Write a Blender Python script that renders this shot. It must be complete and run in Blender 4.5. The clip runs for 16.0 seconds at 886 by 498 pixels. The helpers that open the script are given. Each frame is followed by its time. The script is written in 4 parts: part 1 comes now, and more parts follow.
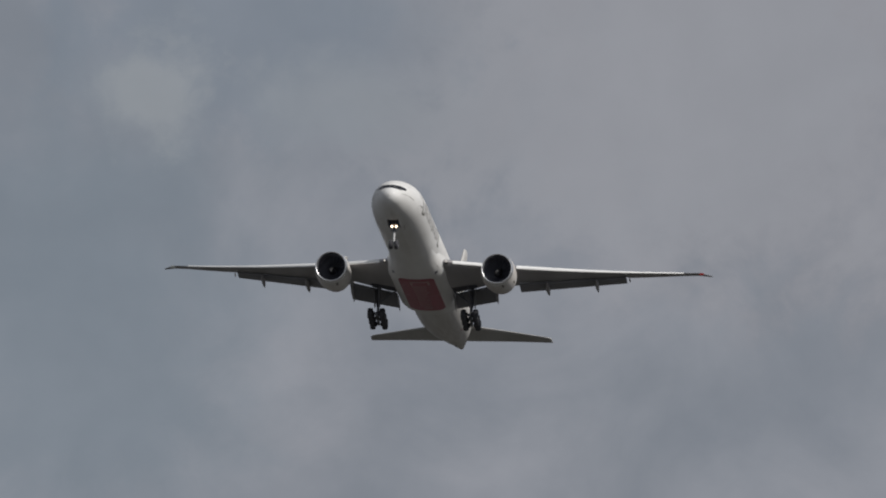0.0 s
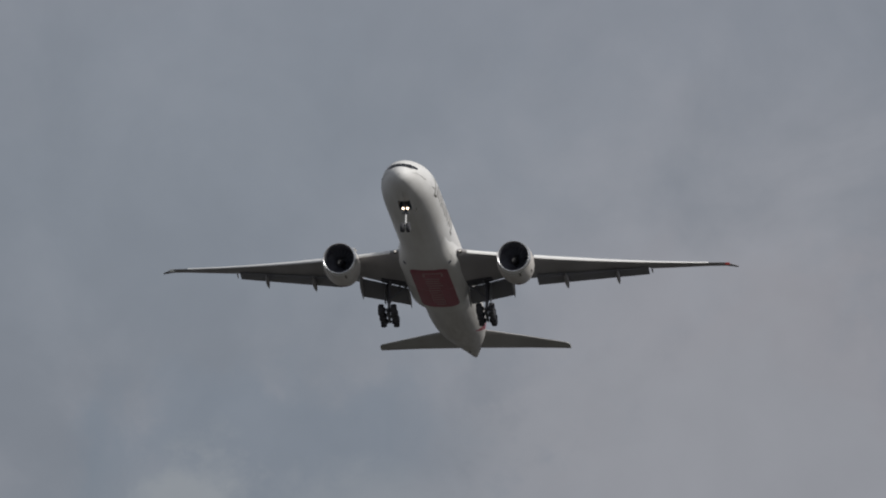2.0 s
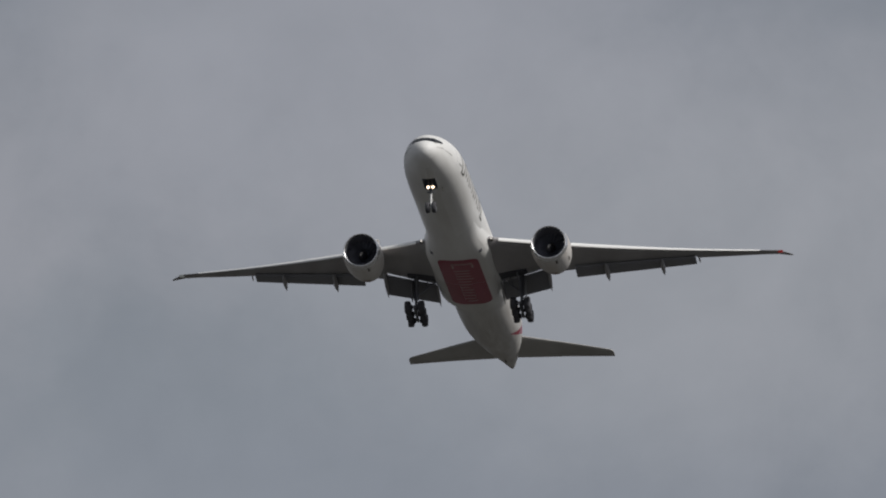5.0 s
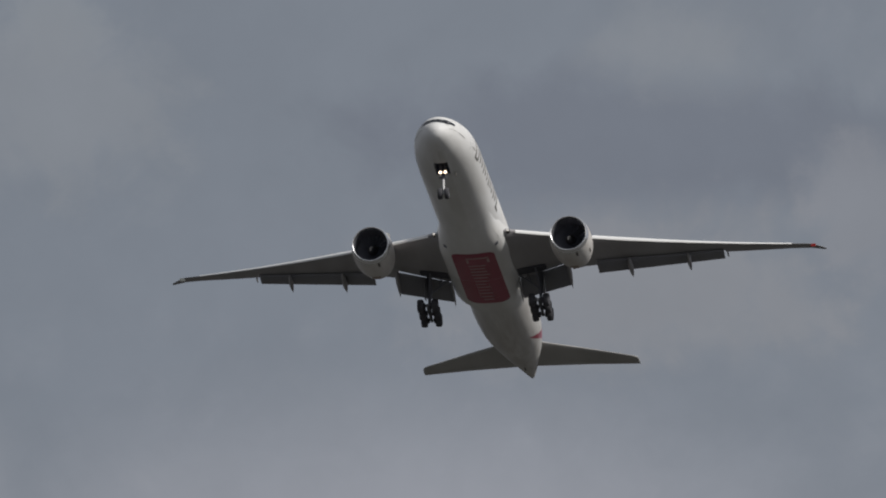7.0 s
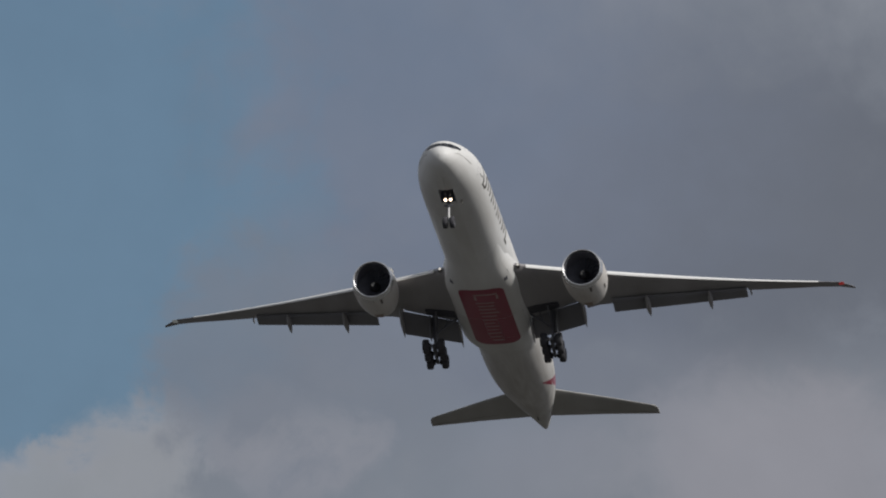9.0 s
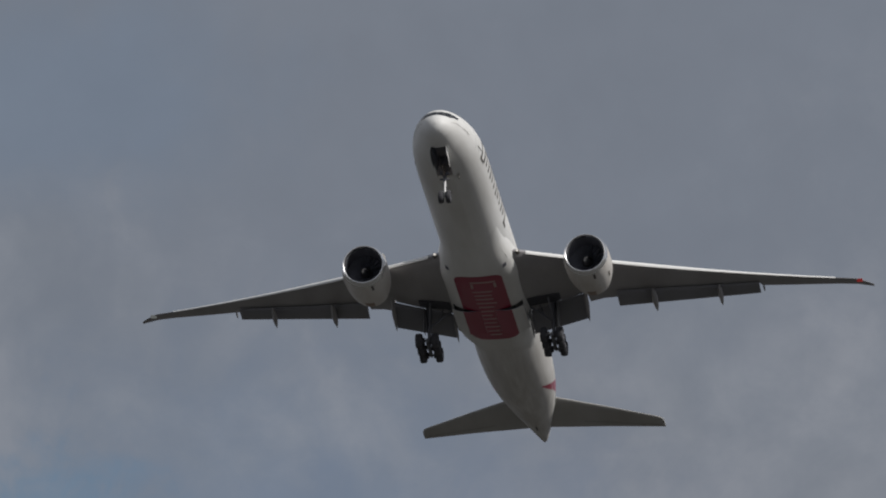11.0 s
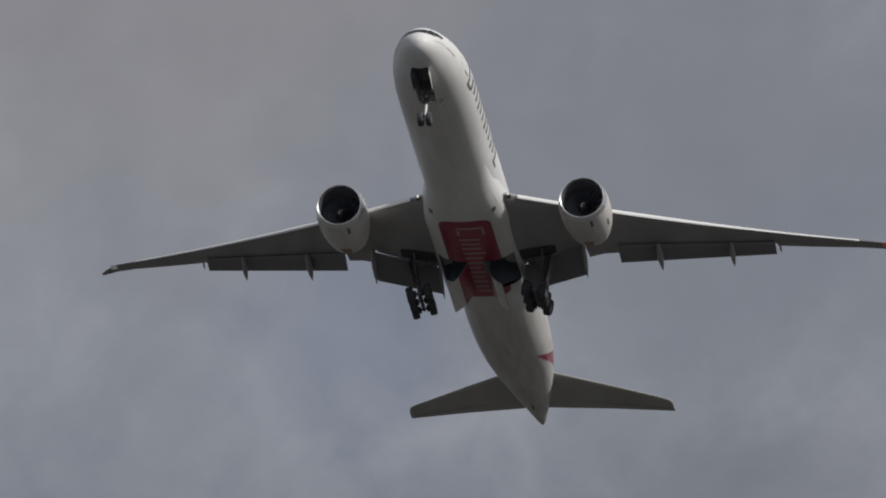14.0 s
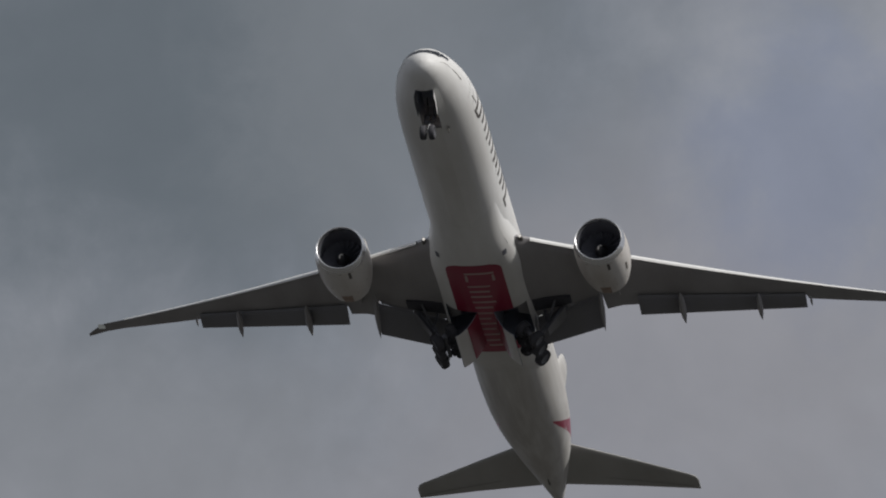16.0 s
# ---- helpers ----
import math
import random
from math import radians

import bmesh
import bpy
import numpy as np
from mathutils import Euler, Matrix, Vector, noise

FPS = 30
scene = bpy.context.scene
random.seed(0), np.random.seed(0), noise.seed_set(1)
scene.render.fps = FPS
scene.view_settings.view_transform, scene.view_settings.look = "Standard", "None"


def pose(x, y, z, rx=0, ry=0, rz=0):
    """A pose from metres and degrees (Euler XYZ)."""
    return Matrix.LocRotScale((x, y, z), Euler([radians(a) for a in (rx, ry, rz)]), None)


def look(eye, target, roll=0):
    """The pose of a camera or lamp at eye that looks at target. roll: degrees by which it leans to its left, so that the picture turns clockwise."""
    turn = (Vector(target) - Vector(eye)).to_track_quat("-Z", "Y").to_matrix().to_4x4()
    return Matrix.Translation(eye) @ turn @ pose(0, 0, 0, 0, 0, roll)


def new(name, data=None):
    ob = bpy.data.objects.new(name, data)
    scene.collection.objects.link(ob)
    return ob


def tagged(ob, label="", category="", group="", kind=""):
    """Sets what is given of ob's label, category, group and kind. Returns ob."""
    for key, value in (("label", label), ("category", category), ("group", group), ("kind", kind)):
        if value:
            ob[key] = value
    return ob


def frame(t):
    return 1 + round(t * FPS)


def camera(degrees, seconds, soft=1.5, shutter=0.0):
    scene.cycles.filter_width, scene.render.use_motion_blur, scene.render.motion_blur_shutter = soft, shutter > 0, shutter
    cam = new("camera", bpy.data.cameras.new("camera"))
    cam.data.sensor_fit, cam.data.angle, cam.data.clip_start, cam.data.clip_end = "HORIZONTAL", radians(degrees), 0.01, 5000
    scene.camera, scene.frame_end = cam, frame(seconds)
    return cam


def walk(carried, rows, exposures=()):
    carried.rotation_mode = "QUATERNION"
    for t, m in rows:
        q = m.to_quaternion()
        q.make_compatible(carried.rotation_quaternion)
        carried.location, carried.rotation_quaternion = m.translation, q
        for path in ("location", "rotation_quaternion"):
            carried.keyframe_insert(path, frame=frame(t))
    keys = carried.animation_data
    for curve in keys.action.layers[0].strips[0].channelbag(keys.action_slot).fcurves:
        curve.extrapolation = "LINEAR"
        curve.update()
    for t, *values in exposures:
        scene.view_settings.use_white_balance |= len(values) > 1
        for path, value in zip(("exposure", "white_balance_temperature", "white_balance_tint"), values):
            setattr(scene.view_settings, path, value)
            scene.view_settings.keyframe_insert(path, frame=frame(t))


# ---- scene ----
# ---------------------------------------------------------------- camera
cam = camera(1.75, 16.0, soft=2.0)
CAMERA_ROWS = [  # seconds, tilt, pan
    (0, 95.5359, -0.5867),
    (0.5, 95.7305, -0.5546),
    (1, 95.9309, -0.5289),
    (1.5, 96.1003, -0.5331),
    (2, 96.3527, -0.5167),
    (2.5, 96.5873, -0.4950),
    (3, 96.8074, -0.4778),
    (3.5, 97.0326, -0.4533),
    (4, 97.2836, -0.4200),
    (4.5, 97.5556, -0.3988),
    (5, 97.7498, -0.3797),
    (5.5, 98.0020, -0.3628),
    (6, 98.2542, -0.3418),
    (6.5, 98.5119, -0.3196),
    (7, 98.8120, -0.2896),
    (7.5, 99.0842, -0.2825),
    (8, 99.4312, -0.2602),
    (8.5, 99.7622, -0.2313),
    (9, 100.0800, -0.2060),
    (9.5, 100.3977, -0.1889),
    (10, 100.7214, -0.1721),
    (10.5, 101.0540, -0.1549),
    (11, 101.3984, -0.1368),
    (11.5, 101.7423, -0.1182),
    (12, 102.0500, -0.1076),
    (12.5, 102.4289, -0.0871),
    (13, 102.8100, -0.0679),
    (13.5, 103.2108, -0.0502),
    (14, 103.6273, -0.0290),
    (14.5, 104.0941, -0.0069),
    (15, 104.5434, 0.0280),
    (15.5, 105.0132, 0.0624),
    (16, 105.5370, 0.0925),
]
walk(cam, [(t, pose(0, 0, 1.7, tilt, 0, pan)) for t, tilt, pan in CAMERA_ROWS])

# ---------------------------------------------------------------- sky and sun
SUN_EL, SUN_AZ = radians(40.5), radians(122)     # height, and bearing from +y towards +x


def make_world():
    w = bpy.data.worlds.new("overcast_sky")
    scene.world = w
    w.use_nodes = True
    nt = w.node_tree
    nt.nodes.clear()
    N, L = nt.nodes.new, nt.links.new

    def math_node(op, a, b=None, clamp=False):
        n = N("ShaderNodeMath")
        n.operation, n.use_clamp = op, clamp
        for i, v in enumerate((a, b)):
            if v is None:
                continue
            if isinstance(v, (int, float)):
                n.inputs[i].default_value = v
            else:
                L(v, n.inputs[i])
        return n.outputs[0]

    def noise_node(vec, scale, detail, rough, distort=0.0):
        n = N("ShaderNodeTexNoise")
        n.inputs["Scale"].default_value, n.inputs["Detail"].default_value = scale, detail
        n.inputs["Roughness"].default_value, n.inputs["Distortion"].default_value = rough, distort
        L(vec, n.inputs["Vector"])
        return n.outputs["Fac"]

    def ramp(fac, lo, hi):
        n = N("ShaderNodeMapRange")
        n.interpolation_type = "SMOOTHSTEP"
        n.inputs["From Min"].default_value, n.inputs["From Max"].default_value = lo, hi
        L(fac, n.inputs["Value"])
        return n.outputs["Result"]

    def mix(fac, a, b):
        n = N("ShaderNodeMix")
        n.data_type = "RGBA"
        for v, sock in ((fac, n.inputs[0]), (a, n.inputs[6]), (b, n.inputs[7])):
            if isinstance(v, tuple):
                sock.default_value = (*v, 1)
            elif isinstance(v, (int, float)):
                sock.default_value = v
            else:
                L(v, sock)
        return n.outputs[2]

    tc = N("ShaderNodeTexCoord")
    sep = N("ShaderNodeSeparateXYZ")
    L(tc.outputs["Generated"], sep.inputs[0])
    x, y, z = sep.outputs
    az = math_node("MULTIPLY", math_node("ARCTAN2", x, y), 57.2958)
    el = math_node("MULTIPLY", math_node("ARCSINE", z), 57.2958)
    comb = N("ShaderNodeCombineXYZ")
    L(az, comb.inputs[0]), L(el, comb.inputs[1])
    v = comb.outputs[0]

    sky = N("ShaderNodeTexSky")
    sky.sky_type, sky.sun_disc = "NISHITA", False
    sky.sun_elevation, sky.sun_rotation = SUN_EL, SUN_AZ
    sky.air_density, sky.dust_density, sky.ozone_density = 1.0, 1.5, 1.0

    # cloud tone: large soft masses, billows, fine wisps
    big = noise_node(v, 0.9, 3, 0.5, 0.2)
    mid = noise_node(v, 2.6, 5, 0.52, 0.5)
    fine = noise_node(v, 9.0, 4, 0.55)
    tone = math_node("ADD", math_node("MULTIPLY", big, 0.55), math_node("ADD", math_node("MULTIPLY", mid, 0.38), math_node("MULTIPLY", fine, 0.07)))
    shade = ramp(tone, 0.36, 0.64)
    ragged = math_node("ADD", math_node("MULTIPLY", noise_node(v, 4.5, 6, 0.58, 0.4), 0.7), math_node("MULTIPLY", noise_node(v, 11.0, 5, 0.6, 0.3), 0.3))
    billow = math_node("ADD", math_node("MULTIPLY", mid, 0.6), math_node("MULTIPLY", fine, 0.4))

    def blob(a, e, ra, re, edge=0.6, wobble=0.5):
        """1 inside an uneven patch of sky round the bearing a and height e, in degrees."""
        u = math_node("DIVIDE", math_node("SUBTRACT", az, a), ra)
        w2 = math_node("DIVIDE", math_node("SUBTRACT", el, e), re)
        r = math_node("SQRT", math_node("ADD", math_node("MULTIPLY", u, u), math_node("MULTIPLY", w2, w2)))
        r = math_node("ADD", r, math_node("MULTIPLY", math_node("SUBTRACT", ragged, 0.5), wobble * 5))
        n = N("ShaderNodeMapRange")
        n.interpolation_type = "SMOOTHSTEP"
        n.inputs["From Min"].default_value, n.inputs["From Max"].default_value = 1 + edge / 2, 1 - edge / 2
        L(r, n.inputs["Value"])
        return n.outputs["Result"]

    K = 10.0   # the background's strength is 0.1
    cloud = mix(shade, (0.205 * K, 0.226 * K, 0.262 * K), (0.285 * K, 0.296 * K, 0.330 * K))
    # bearing, height, half width, half height, colour, strength, edge, unevenness
    masses = (
        (0.206, 10.080, 1.674, 0.781, (0.183, 0.202, 0.240), 0.90, 1.20, 0.18),
        (0.283, 9.018, 1.674, 0.781, (0.193, 0.217, 0.256), 0.95, 1.00, 0.30),
        (0.110, 11.988, 1.674, 1.004, (0.173, 0.195, 0.236), 0.95, 1.00, 0.30),
        (-0.633, 15.862, 0.781, 0.502, (0.121, 0.142, 0.164), 0.95, 1.40, 0.24),
        (-0.310, 14.251, 1.004, 0.558, (0.243, 0.239, 0.261), 0.90, 1.40, 0.24),
        (-0.080, 14.760, 1.250, 0.330, (0.250, 0.246, 0.268), 0.75, 1.50, 0.24),
        (0.120, 13.780, 0.380, 0.260, (0.226, 0.244, 0.275), 0.60, 1.50, 0.24),
        (0.583, 13.861, 0.558, 0.391, (0.190, 0.202, 0.236), 0.70, 1.40, 0.30),
        (0.428, 15.360, 0.558, 0.335, (0.260, 0.262, 0.288), 0.80, 1.40, 0.30),
        (0.660, 15.720, 0.230, 0.257, (0.190, 0.222, 0.315), 0.55, 1.20, 0.42),
        (-0.242, 15.895, 0.279, 0.335, (0.200, 0.217, 0.240), 0.60, 1.30, 0.36),
        (-0.744, 15.136, 0.446, 0.223, (0.203, 0.217, 0.240), 0.70, 1.30, 0.30),
        (-0.155, 13.480, 0.223, 0.223, (0.164, 0.192, 0.256), 0.60, 1.40, 0.36),
        (-0.600, 11.694, 0.335, 0.179, (0.160, 0.202, 0.268), 0.60, 1.40, 0.36),
        (0.286, 8.108, 0.670, 0.335, (0.307, 0.319, 0.359), 0.80, 1.40, 0.30),
        (0.063, 7.394, 0.781, 0.279, (0.229, 0.255, 0.290), 0.80, 1.40, 0.30),
        (0.453, 7.033, 1.116, 0.446, (0.233, 0.255, 0.298), 0.80, 1.40, 0.24),
        (1.165, 5.901, 0.502, 0.391, (0.288, 0.285, 0.311), 0.80, 1.00, 0.50),
        (0.995, 5.861, 0.558, 0.335, (0.281, 0.293, 0.325), 0.75, 0.60, 0.50),
        (0.180, 5.939, 0.391, 0.167, (0.190, 0.220, 0.264), 0.80, 0.90, 0.60),
        (-0.121, 5.358, 0.335, 0.446, (0.186, 0.220, 0.260), 0.80, 1.20, 0.30),
        (0.007, 5.850, 0.105, 0.090, (0.282, 0.302, 0.326), 0.78, 1.15, 0.90),
        (0.404, 5.838, 0.179, 0.078, (0.264, 0.284, 0.312), 0.60, 1.30, 0.70),
        (0.757, 10.121, 0.670, 0.223, (0.143, 0.157, 0.190), 0.90, 1.00, 0.50),
        (0.782, 10.182, 0.502, 0.312, (0.134, 0.148, 0.180), 0.90, 1.20, 0.30),
        (0.501, 9.834, 0.246, 0.078, (0.173, 0.188, 0.225), 0.60, 1.00, 0.60),
        (0.669, 9.031, 0.502, 0.134, (0.164, 0.182, 0.221), 0.80, 1.00, 0.50),
        (0.892, 9.532, 0.290, 0.084, (0.277, 0.276, 0.294), 0.90, 1.20, 0.42),
        (0.858, 9.476, 0.067, 0.067, (0.268, 0.267, 0.290), 0.70, 1.30, 0.70),
        (-0.559, 9.487, 0.123, 0.145, (0.256, 0.276, 0.303), 0.80, 1.30, 0.70),
        (-0.481, 9.242, 0.078, 0.067, (0.233, 0.255, 0.285), 0.80, 1.30, 0.70),
        (0.780, 9.208, 0.156, 0.089, (0.233, 0.251, 0.281), 0.80, 1.30, 0.70),
        (0.691, 8.728, 0.391, 0.145, (0.244, 0.255, 0.281), 0.80, 1.00, 0.70),
        (1.115, 8.862, 0.089, 0.134, (0.240, 0.251, 0.281), 0.70, 1.00, 0.70),
        (-0.135, 9.711, 0.145, 0.067, (0.244, 0.259, 0.294), 0.80, 0.90, 0.80),
        (0.892, 9.644, 0.279, 0.179, (0.268, 0.271, 0.303), 0.85, 1.30, 0.42),
        (0.881, 9.488, 0.089, 0.067, (0.260, 0.267, 0.298), 0.80, 0.90, 0.80),
        (0.501, 9.656, 0.223, 0.089, (0.225, 0.239, 0.277), 0.80, 1.30, 0.42),
        (-0.481, 9.075, 0.223, 0.156, (0.229, 0.247, 0.277), 0.80, 1.00, 0.70),
        (0.894, 9.679, 0.279, 0.123, (0.268, 0.271, 0.307), 0.80, 1.20, 0.42),
        (0.179, 10.327, 0.536, 0.469, (0.168, 0.197, 0.262), 0.85, 1.60, 0.18),
        (0.682, 12.978, 0.391, 0.335, (0.176, 0.188, 0.218), 0.70, 1.30, 0.24),
        (-0.243, 10.620, 0.558, 0.446, (0.146, 0.195, 0.277), 0.60, 1.50, 0.24),
        (0.884, 7.700, 0.660, 0.320, (0.308, 0.322, 0.354), 0.75, 1.50, 0.24),
        (0.088, 6.510, 0.670, 0.335, (0.221, 0.251, 0.294), 0.60, 1.50, 0.24),
    )
    for a, e, ra, re, c, amount, edge, wobble in masses:
        cloud = mix(math_node("MULTIPLY", blob(a, e, ra, re, edge, wobble), amount), cloud, tuple(v * K for v in c))
    # clear blue gaps
    tint = N("ShaderNodeMix")
    tint.data_type, tint.blend_type = "RGBA", "MULTIPLY"
    tint.inputs[0].default_value = 1.0
    L(sky.outputs[0], tint.inputs[6])
    tint.inputs[7].default_value = (0.52, 0.58, 0.62, 1)
    clear = tint.outputs[2]
    hole = blob(-0.836, 10.204, 0.714, 0.714, 0.50, 0.24)
    cloud = mix(math_node("MULTIPLY", hole, 1.00), cloud, clear)
    hole = blob(-0.632, 9.955, 0.268, 0.290, 0.80, 0.35)
    cloud = mix(math_node("MULTIPLY", hole, 1.00), cloud, clear)
    puffs = (
        (-0.412, 9.668, 0.156, 0.095, (0.298, 0.306, 0.335), 0.80, 0.90, 0.90),
        (-0.602, 9.612, 0.167, 0.078, (0.298, 0.306, 0.340), 0.80, 0.90, 0.90),
        (-0.133, 9.691, 0.201, 0.089, (0.240, 0.251, 0.290), 0.80, 0.80, 0.90),
        (-0.392, 9.611, 0.134, 0.106, (0.268, 0.284, 0.312), 0.75, 0.90, 0.90),
        (-0.592, 9.544, 0.123, 0.123, (0.260, 0.280, 0.307), 0.75, 0.90, 0.90),
        (-0.170, 9.880, 0.180, 0.190, (0.176, 0.199, 0.244), 0.75, 1.00, 0.90),
    )
    for a, e, ra, re, c, amount, edge, wobble in puffs:
        cloud = mix(math_node("MULTIPLY", blob(a, e, ra, re, edge, wobble), amount), cloud, tuple(v * K for v in c))
    # billows go over all of it
    grain = N("ShaderNodeMix")
    grain.data_type, grain.blend_type = "RGBA", "MULTIPLY"
    grain.inputs[0].default_value = 1.0
    L(cloud, grain.inputs[6])
    gr = N("ShaderNodeMapRange")
    gr.inputs["From Min"].default_value, gr.inputs["From Max"].default_value = 0.35, 0.65
    gr.inputs["To Min"].default_value, gr.inputs["To Max"].default_value = 0.97, 1.03
    L(billow, gr.inputs["Value"])
    L(gr.outputs[0], grain.inputs[7])
    cloud = grain.outputs[2]
    bg = N("ShaderNodeBackground")
    bg.inputs["Strength"].default_value = 0.1
    L(cloud, bg.inputs["Color"])
    out = N("ShaderNodeOutputWorld")
    L(bg.outputs[0], out.inputs["Surface"])


make_world()

sun = new("sun", bpy.data.lights.new("sun", "SUN"))
sun.data.energy, sun.data.angle, sun.data.color = 3.1, radians(2.0), (1.0, 0.965, 0.92)
sun.matrix_world = look((0, 0, 900), (-math.sin(SUN_AZ) * math.cos(SUN_EL), -math.cos(SUN_AZ) * math.cos(SUN_EL), 900 - math.sin(SUN_EL)))


# ---------------------------------------------------------------- materials
def material(name, base, rough=0.5, metal=0.0, vary=0.0, scale=1.0, stretch=(1, 1, 1), bump=0.0, dirt=None, dirt_amount=0.0, coat=0.0, fine=0.0):
    """A surface with two scales of variation: broad stains (scale, in stretched metres) and fine grain."""
    m = bpy.data.materials.new(name)
    m.use_nodes = True
    nt = m.node_tree
    N, L = nt.nodes.new, nt.links.new
    b = nt.nodes["Principled BSDF"]
    b.inputs["Roughness"].default_value, b.inputs["Metallic"].default_value = rough, metal
    b.inputs["Coat Weight"].default_value = coat
    b.inputs["Coat Roughness"].default_value = 0.12
    tc, mp = N("ShaderNodeTexCoord"), N("ShaderNodeMapping")
    L(tc.outputs["Object"], mp.inputs[0])
    mp.inputs["Scale"].default_value = stretch
    n1, n2 = N("ShaderNodeTexNoise"), N("ShaderNodeTexNoise")
    for n, s, d in ((n1, scale, 5), (n2, scale * 9, 3)):
        n.inputs["Scale"].default_value, n.inputs["Detail"].default_value = s, d
        L(mp.outputs[0], n.inputs["Vector"])
    grey = N("ShaderNodeMix")
    grey.data_type = "RGBA"
    r = N("ShaderNodeMapRange")
    r.inputs["From Min"].default_value, r.inputs["From Max"].default_value = 0.35, 0.72
    r.inputs["To Max"].default_value = dirt_amount if dirt else vary
    L(n1.outputs["Fac"], r.inputs["Value"])
    L(r.outputs[0], grey.inputs[0])
    grey.inputs[6].default_value = (*base, 1)
    grey.inputs[7].default_value = (*(dirt or tuple(c * 0.6 for c in base)), 1)
    g2 = N("ShaderNodeMix")
    g2.data_type, g2.blend_type = "RGBA", "MULTIPLY"
    g2.inputs[0].default_value = fine or vary * 0.5
    L(grey.outputs[2], g2.inputs[6])
    L(n2.outputs["Color"], g2.inputs[7])
    bw = N("ShaderNodeRGBToBW")
    L(n2.outputs["Color"], bw.inputs[0])
    L(bw.outputs[0], g2.inputs[7])
    L(g2.outputs[2], b.inputs["Base Color"])
    rr = N("ShaderNodeMapRange")
    rr.inputs["To Min"].default_value, rr.inputs["To Max"].default_value = max(0.02, rough - 0.08), min(1, rough + 0.1)
    L(n1.outputs["Fac"], rr.inputs["Value"])
    L(rr.outputs[0], b.inputs["Roughness"])
    if bump:
        bp = N("ShaderNodeBump")
        bp.inputs["Strength"].default_value, bp.inputs["Distance"].default_value = bump, 0.02
        L(n2.outputs["Fac"], bp.inputs["Height"])
        L(bp.outputs[0], b.inputs["Normal"])
    return m


def glow(name, colour, strength):
    m = material(name, (0.06, 0.06, 0.06), 0.3)
    b = m.node_tree.nodes["Principled BSDF"]
    b.inputs["Emission Color"].default_value, b.inputs["Emission Strength"].default_value = (*colour, 1), strength
    return m


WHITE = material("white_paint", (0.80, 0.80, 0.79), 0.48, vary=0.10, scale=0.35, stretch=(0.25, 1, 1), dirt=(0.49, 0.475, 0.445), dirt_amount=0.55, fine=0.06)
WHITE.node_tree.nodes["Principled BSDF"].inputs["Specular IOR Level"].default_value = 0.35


def aft_grime_dimming(m, colour, x0, x1, amount):
    """Grime streaks aft of the wheels and engines, with the hull's weaker sun painted in."""
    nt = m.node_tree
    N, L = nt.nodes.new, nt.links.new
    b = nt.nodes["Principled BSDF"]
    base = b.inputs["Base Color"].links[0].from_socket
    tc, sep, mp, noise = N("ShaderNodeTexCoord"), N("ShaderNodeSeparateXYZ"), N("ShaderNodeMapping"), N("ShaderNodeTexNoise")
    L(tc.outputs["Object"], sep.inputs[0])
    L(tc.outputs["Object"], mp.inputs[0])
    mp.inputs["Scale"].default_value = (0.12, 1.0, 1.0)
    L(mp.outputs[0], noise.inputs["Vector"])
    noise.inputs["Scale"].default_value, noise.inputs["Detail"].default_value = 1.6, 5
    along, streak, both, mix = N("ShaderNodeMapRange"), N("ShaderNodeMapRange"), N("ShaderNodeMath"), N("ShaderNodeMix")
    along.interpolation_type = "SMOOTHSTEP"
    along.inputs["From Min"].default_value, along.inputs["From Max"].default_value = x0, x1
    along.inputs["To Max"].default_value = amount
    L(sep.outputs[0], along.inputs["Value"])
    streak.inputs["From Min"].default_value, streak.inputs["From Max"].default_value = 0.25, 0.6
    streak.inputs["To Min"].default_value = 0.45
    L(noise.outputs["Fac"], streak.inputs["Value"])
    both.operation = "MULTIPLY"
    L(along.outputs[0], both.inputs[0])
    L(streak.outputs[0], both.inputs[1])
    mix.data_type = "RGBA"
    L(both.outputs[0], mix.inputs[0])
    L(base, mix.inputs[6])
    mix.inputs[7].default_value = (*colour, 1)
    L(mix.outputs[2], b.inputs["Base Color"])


aft_grime_dimming(WHITE, (0.39, 0.37, 0.345), -4.0, -15.0, 0.75)
GREY = material("wing_grey", (0.335, 0.325, 0.335), 0.42, vary=0.12, scale=0.5, stretch=(0.3, 1, 1), dirt=(0.23, 0.22, 0.215), dirt_amount=0.5, fine=0.10)
FLAP = material("flap_grey", (0.20, 0.20, 0.22), 0.45, vary=0.12, scale=0.6, stretch=(0.3, 1, 1), dirt=(0.17, 0.17, 0.165), dirt_amount=0.5, fine=0.10)
SLAT = material("slat_metal", (0.80, 0.80, 0.79), 0.4, metal=0.0, vary=0.1, scale=0.7, fine=0.06)
CHROME = material("bare_aluminium", (0.90, 0.90, 0.91), 0.22, metal=0.9, vary=0.06, scale=1.0)
RED = material("red_paint", (0.31, 0.009, 0.054), 0.35, vary=0.10, scale=0.6, stretch=(0.2, 1, 1), dirt=(0.22, 0.02, 0.03), dirt_amount=0.5, coat=0.2, fine=0.08)
GREEN = material("green_paint", (0.02, 0.14, 0.06), 0.35, vary=0.1)
BLACK = material("black_paint", (0.02, 0.02, 0.022), 0.35, vary=0.1)
MARK = material("marking_white", (0.70, 0.67, 0.62), 0.4, vary=0.15, scale=0.8, fine=0.1)
PALE = material("marking_pale", (0.50, 0.37, 0.35), 0.45, vary=0.2, scale=0.8, fine=0.1)
BRONZE = material("marking_bronze", (0.065, 0.055, 0.042), 0.4, vary=0.1, scale=0.8)
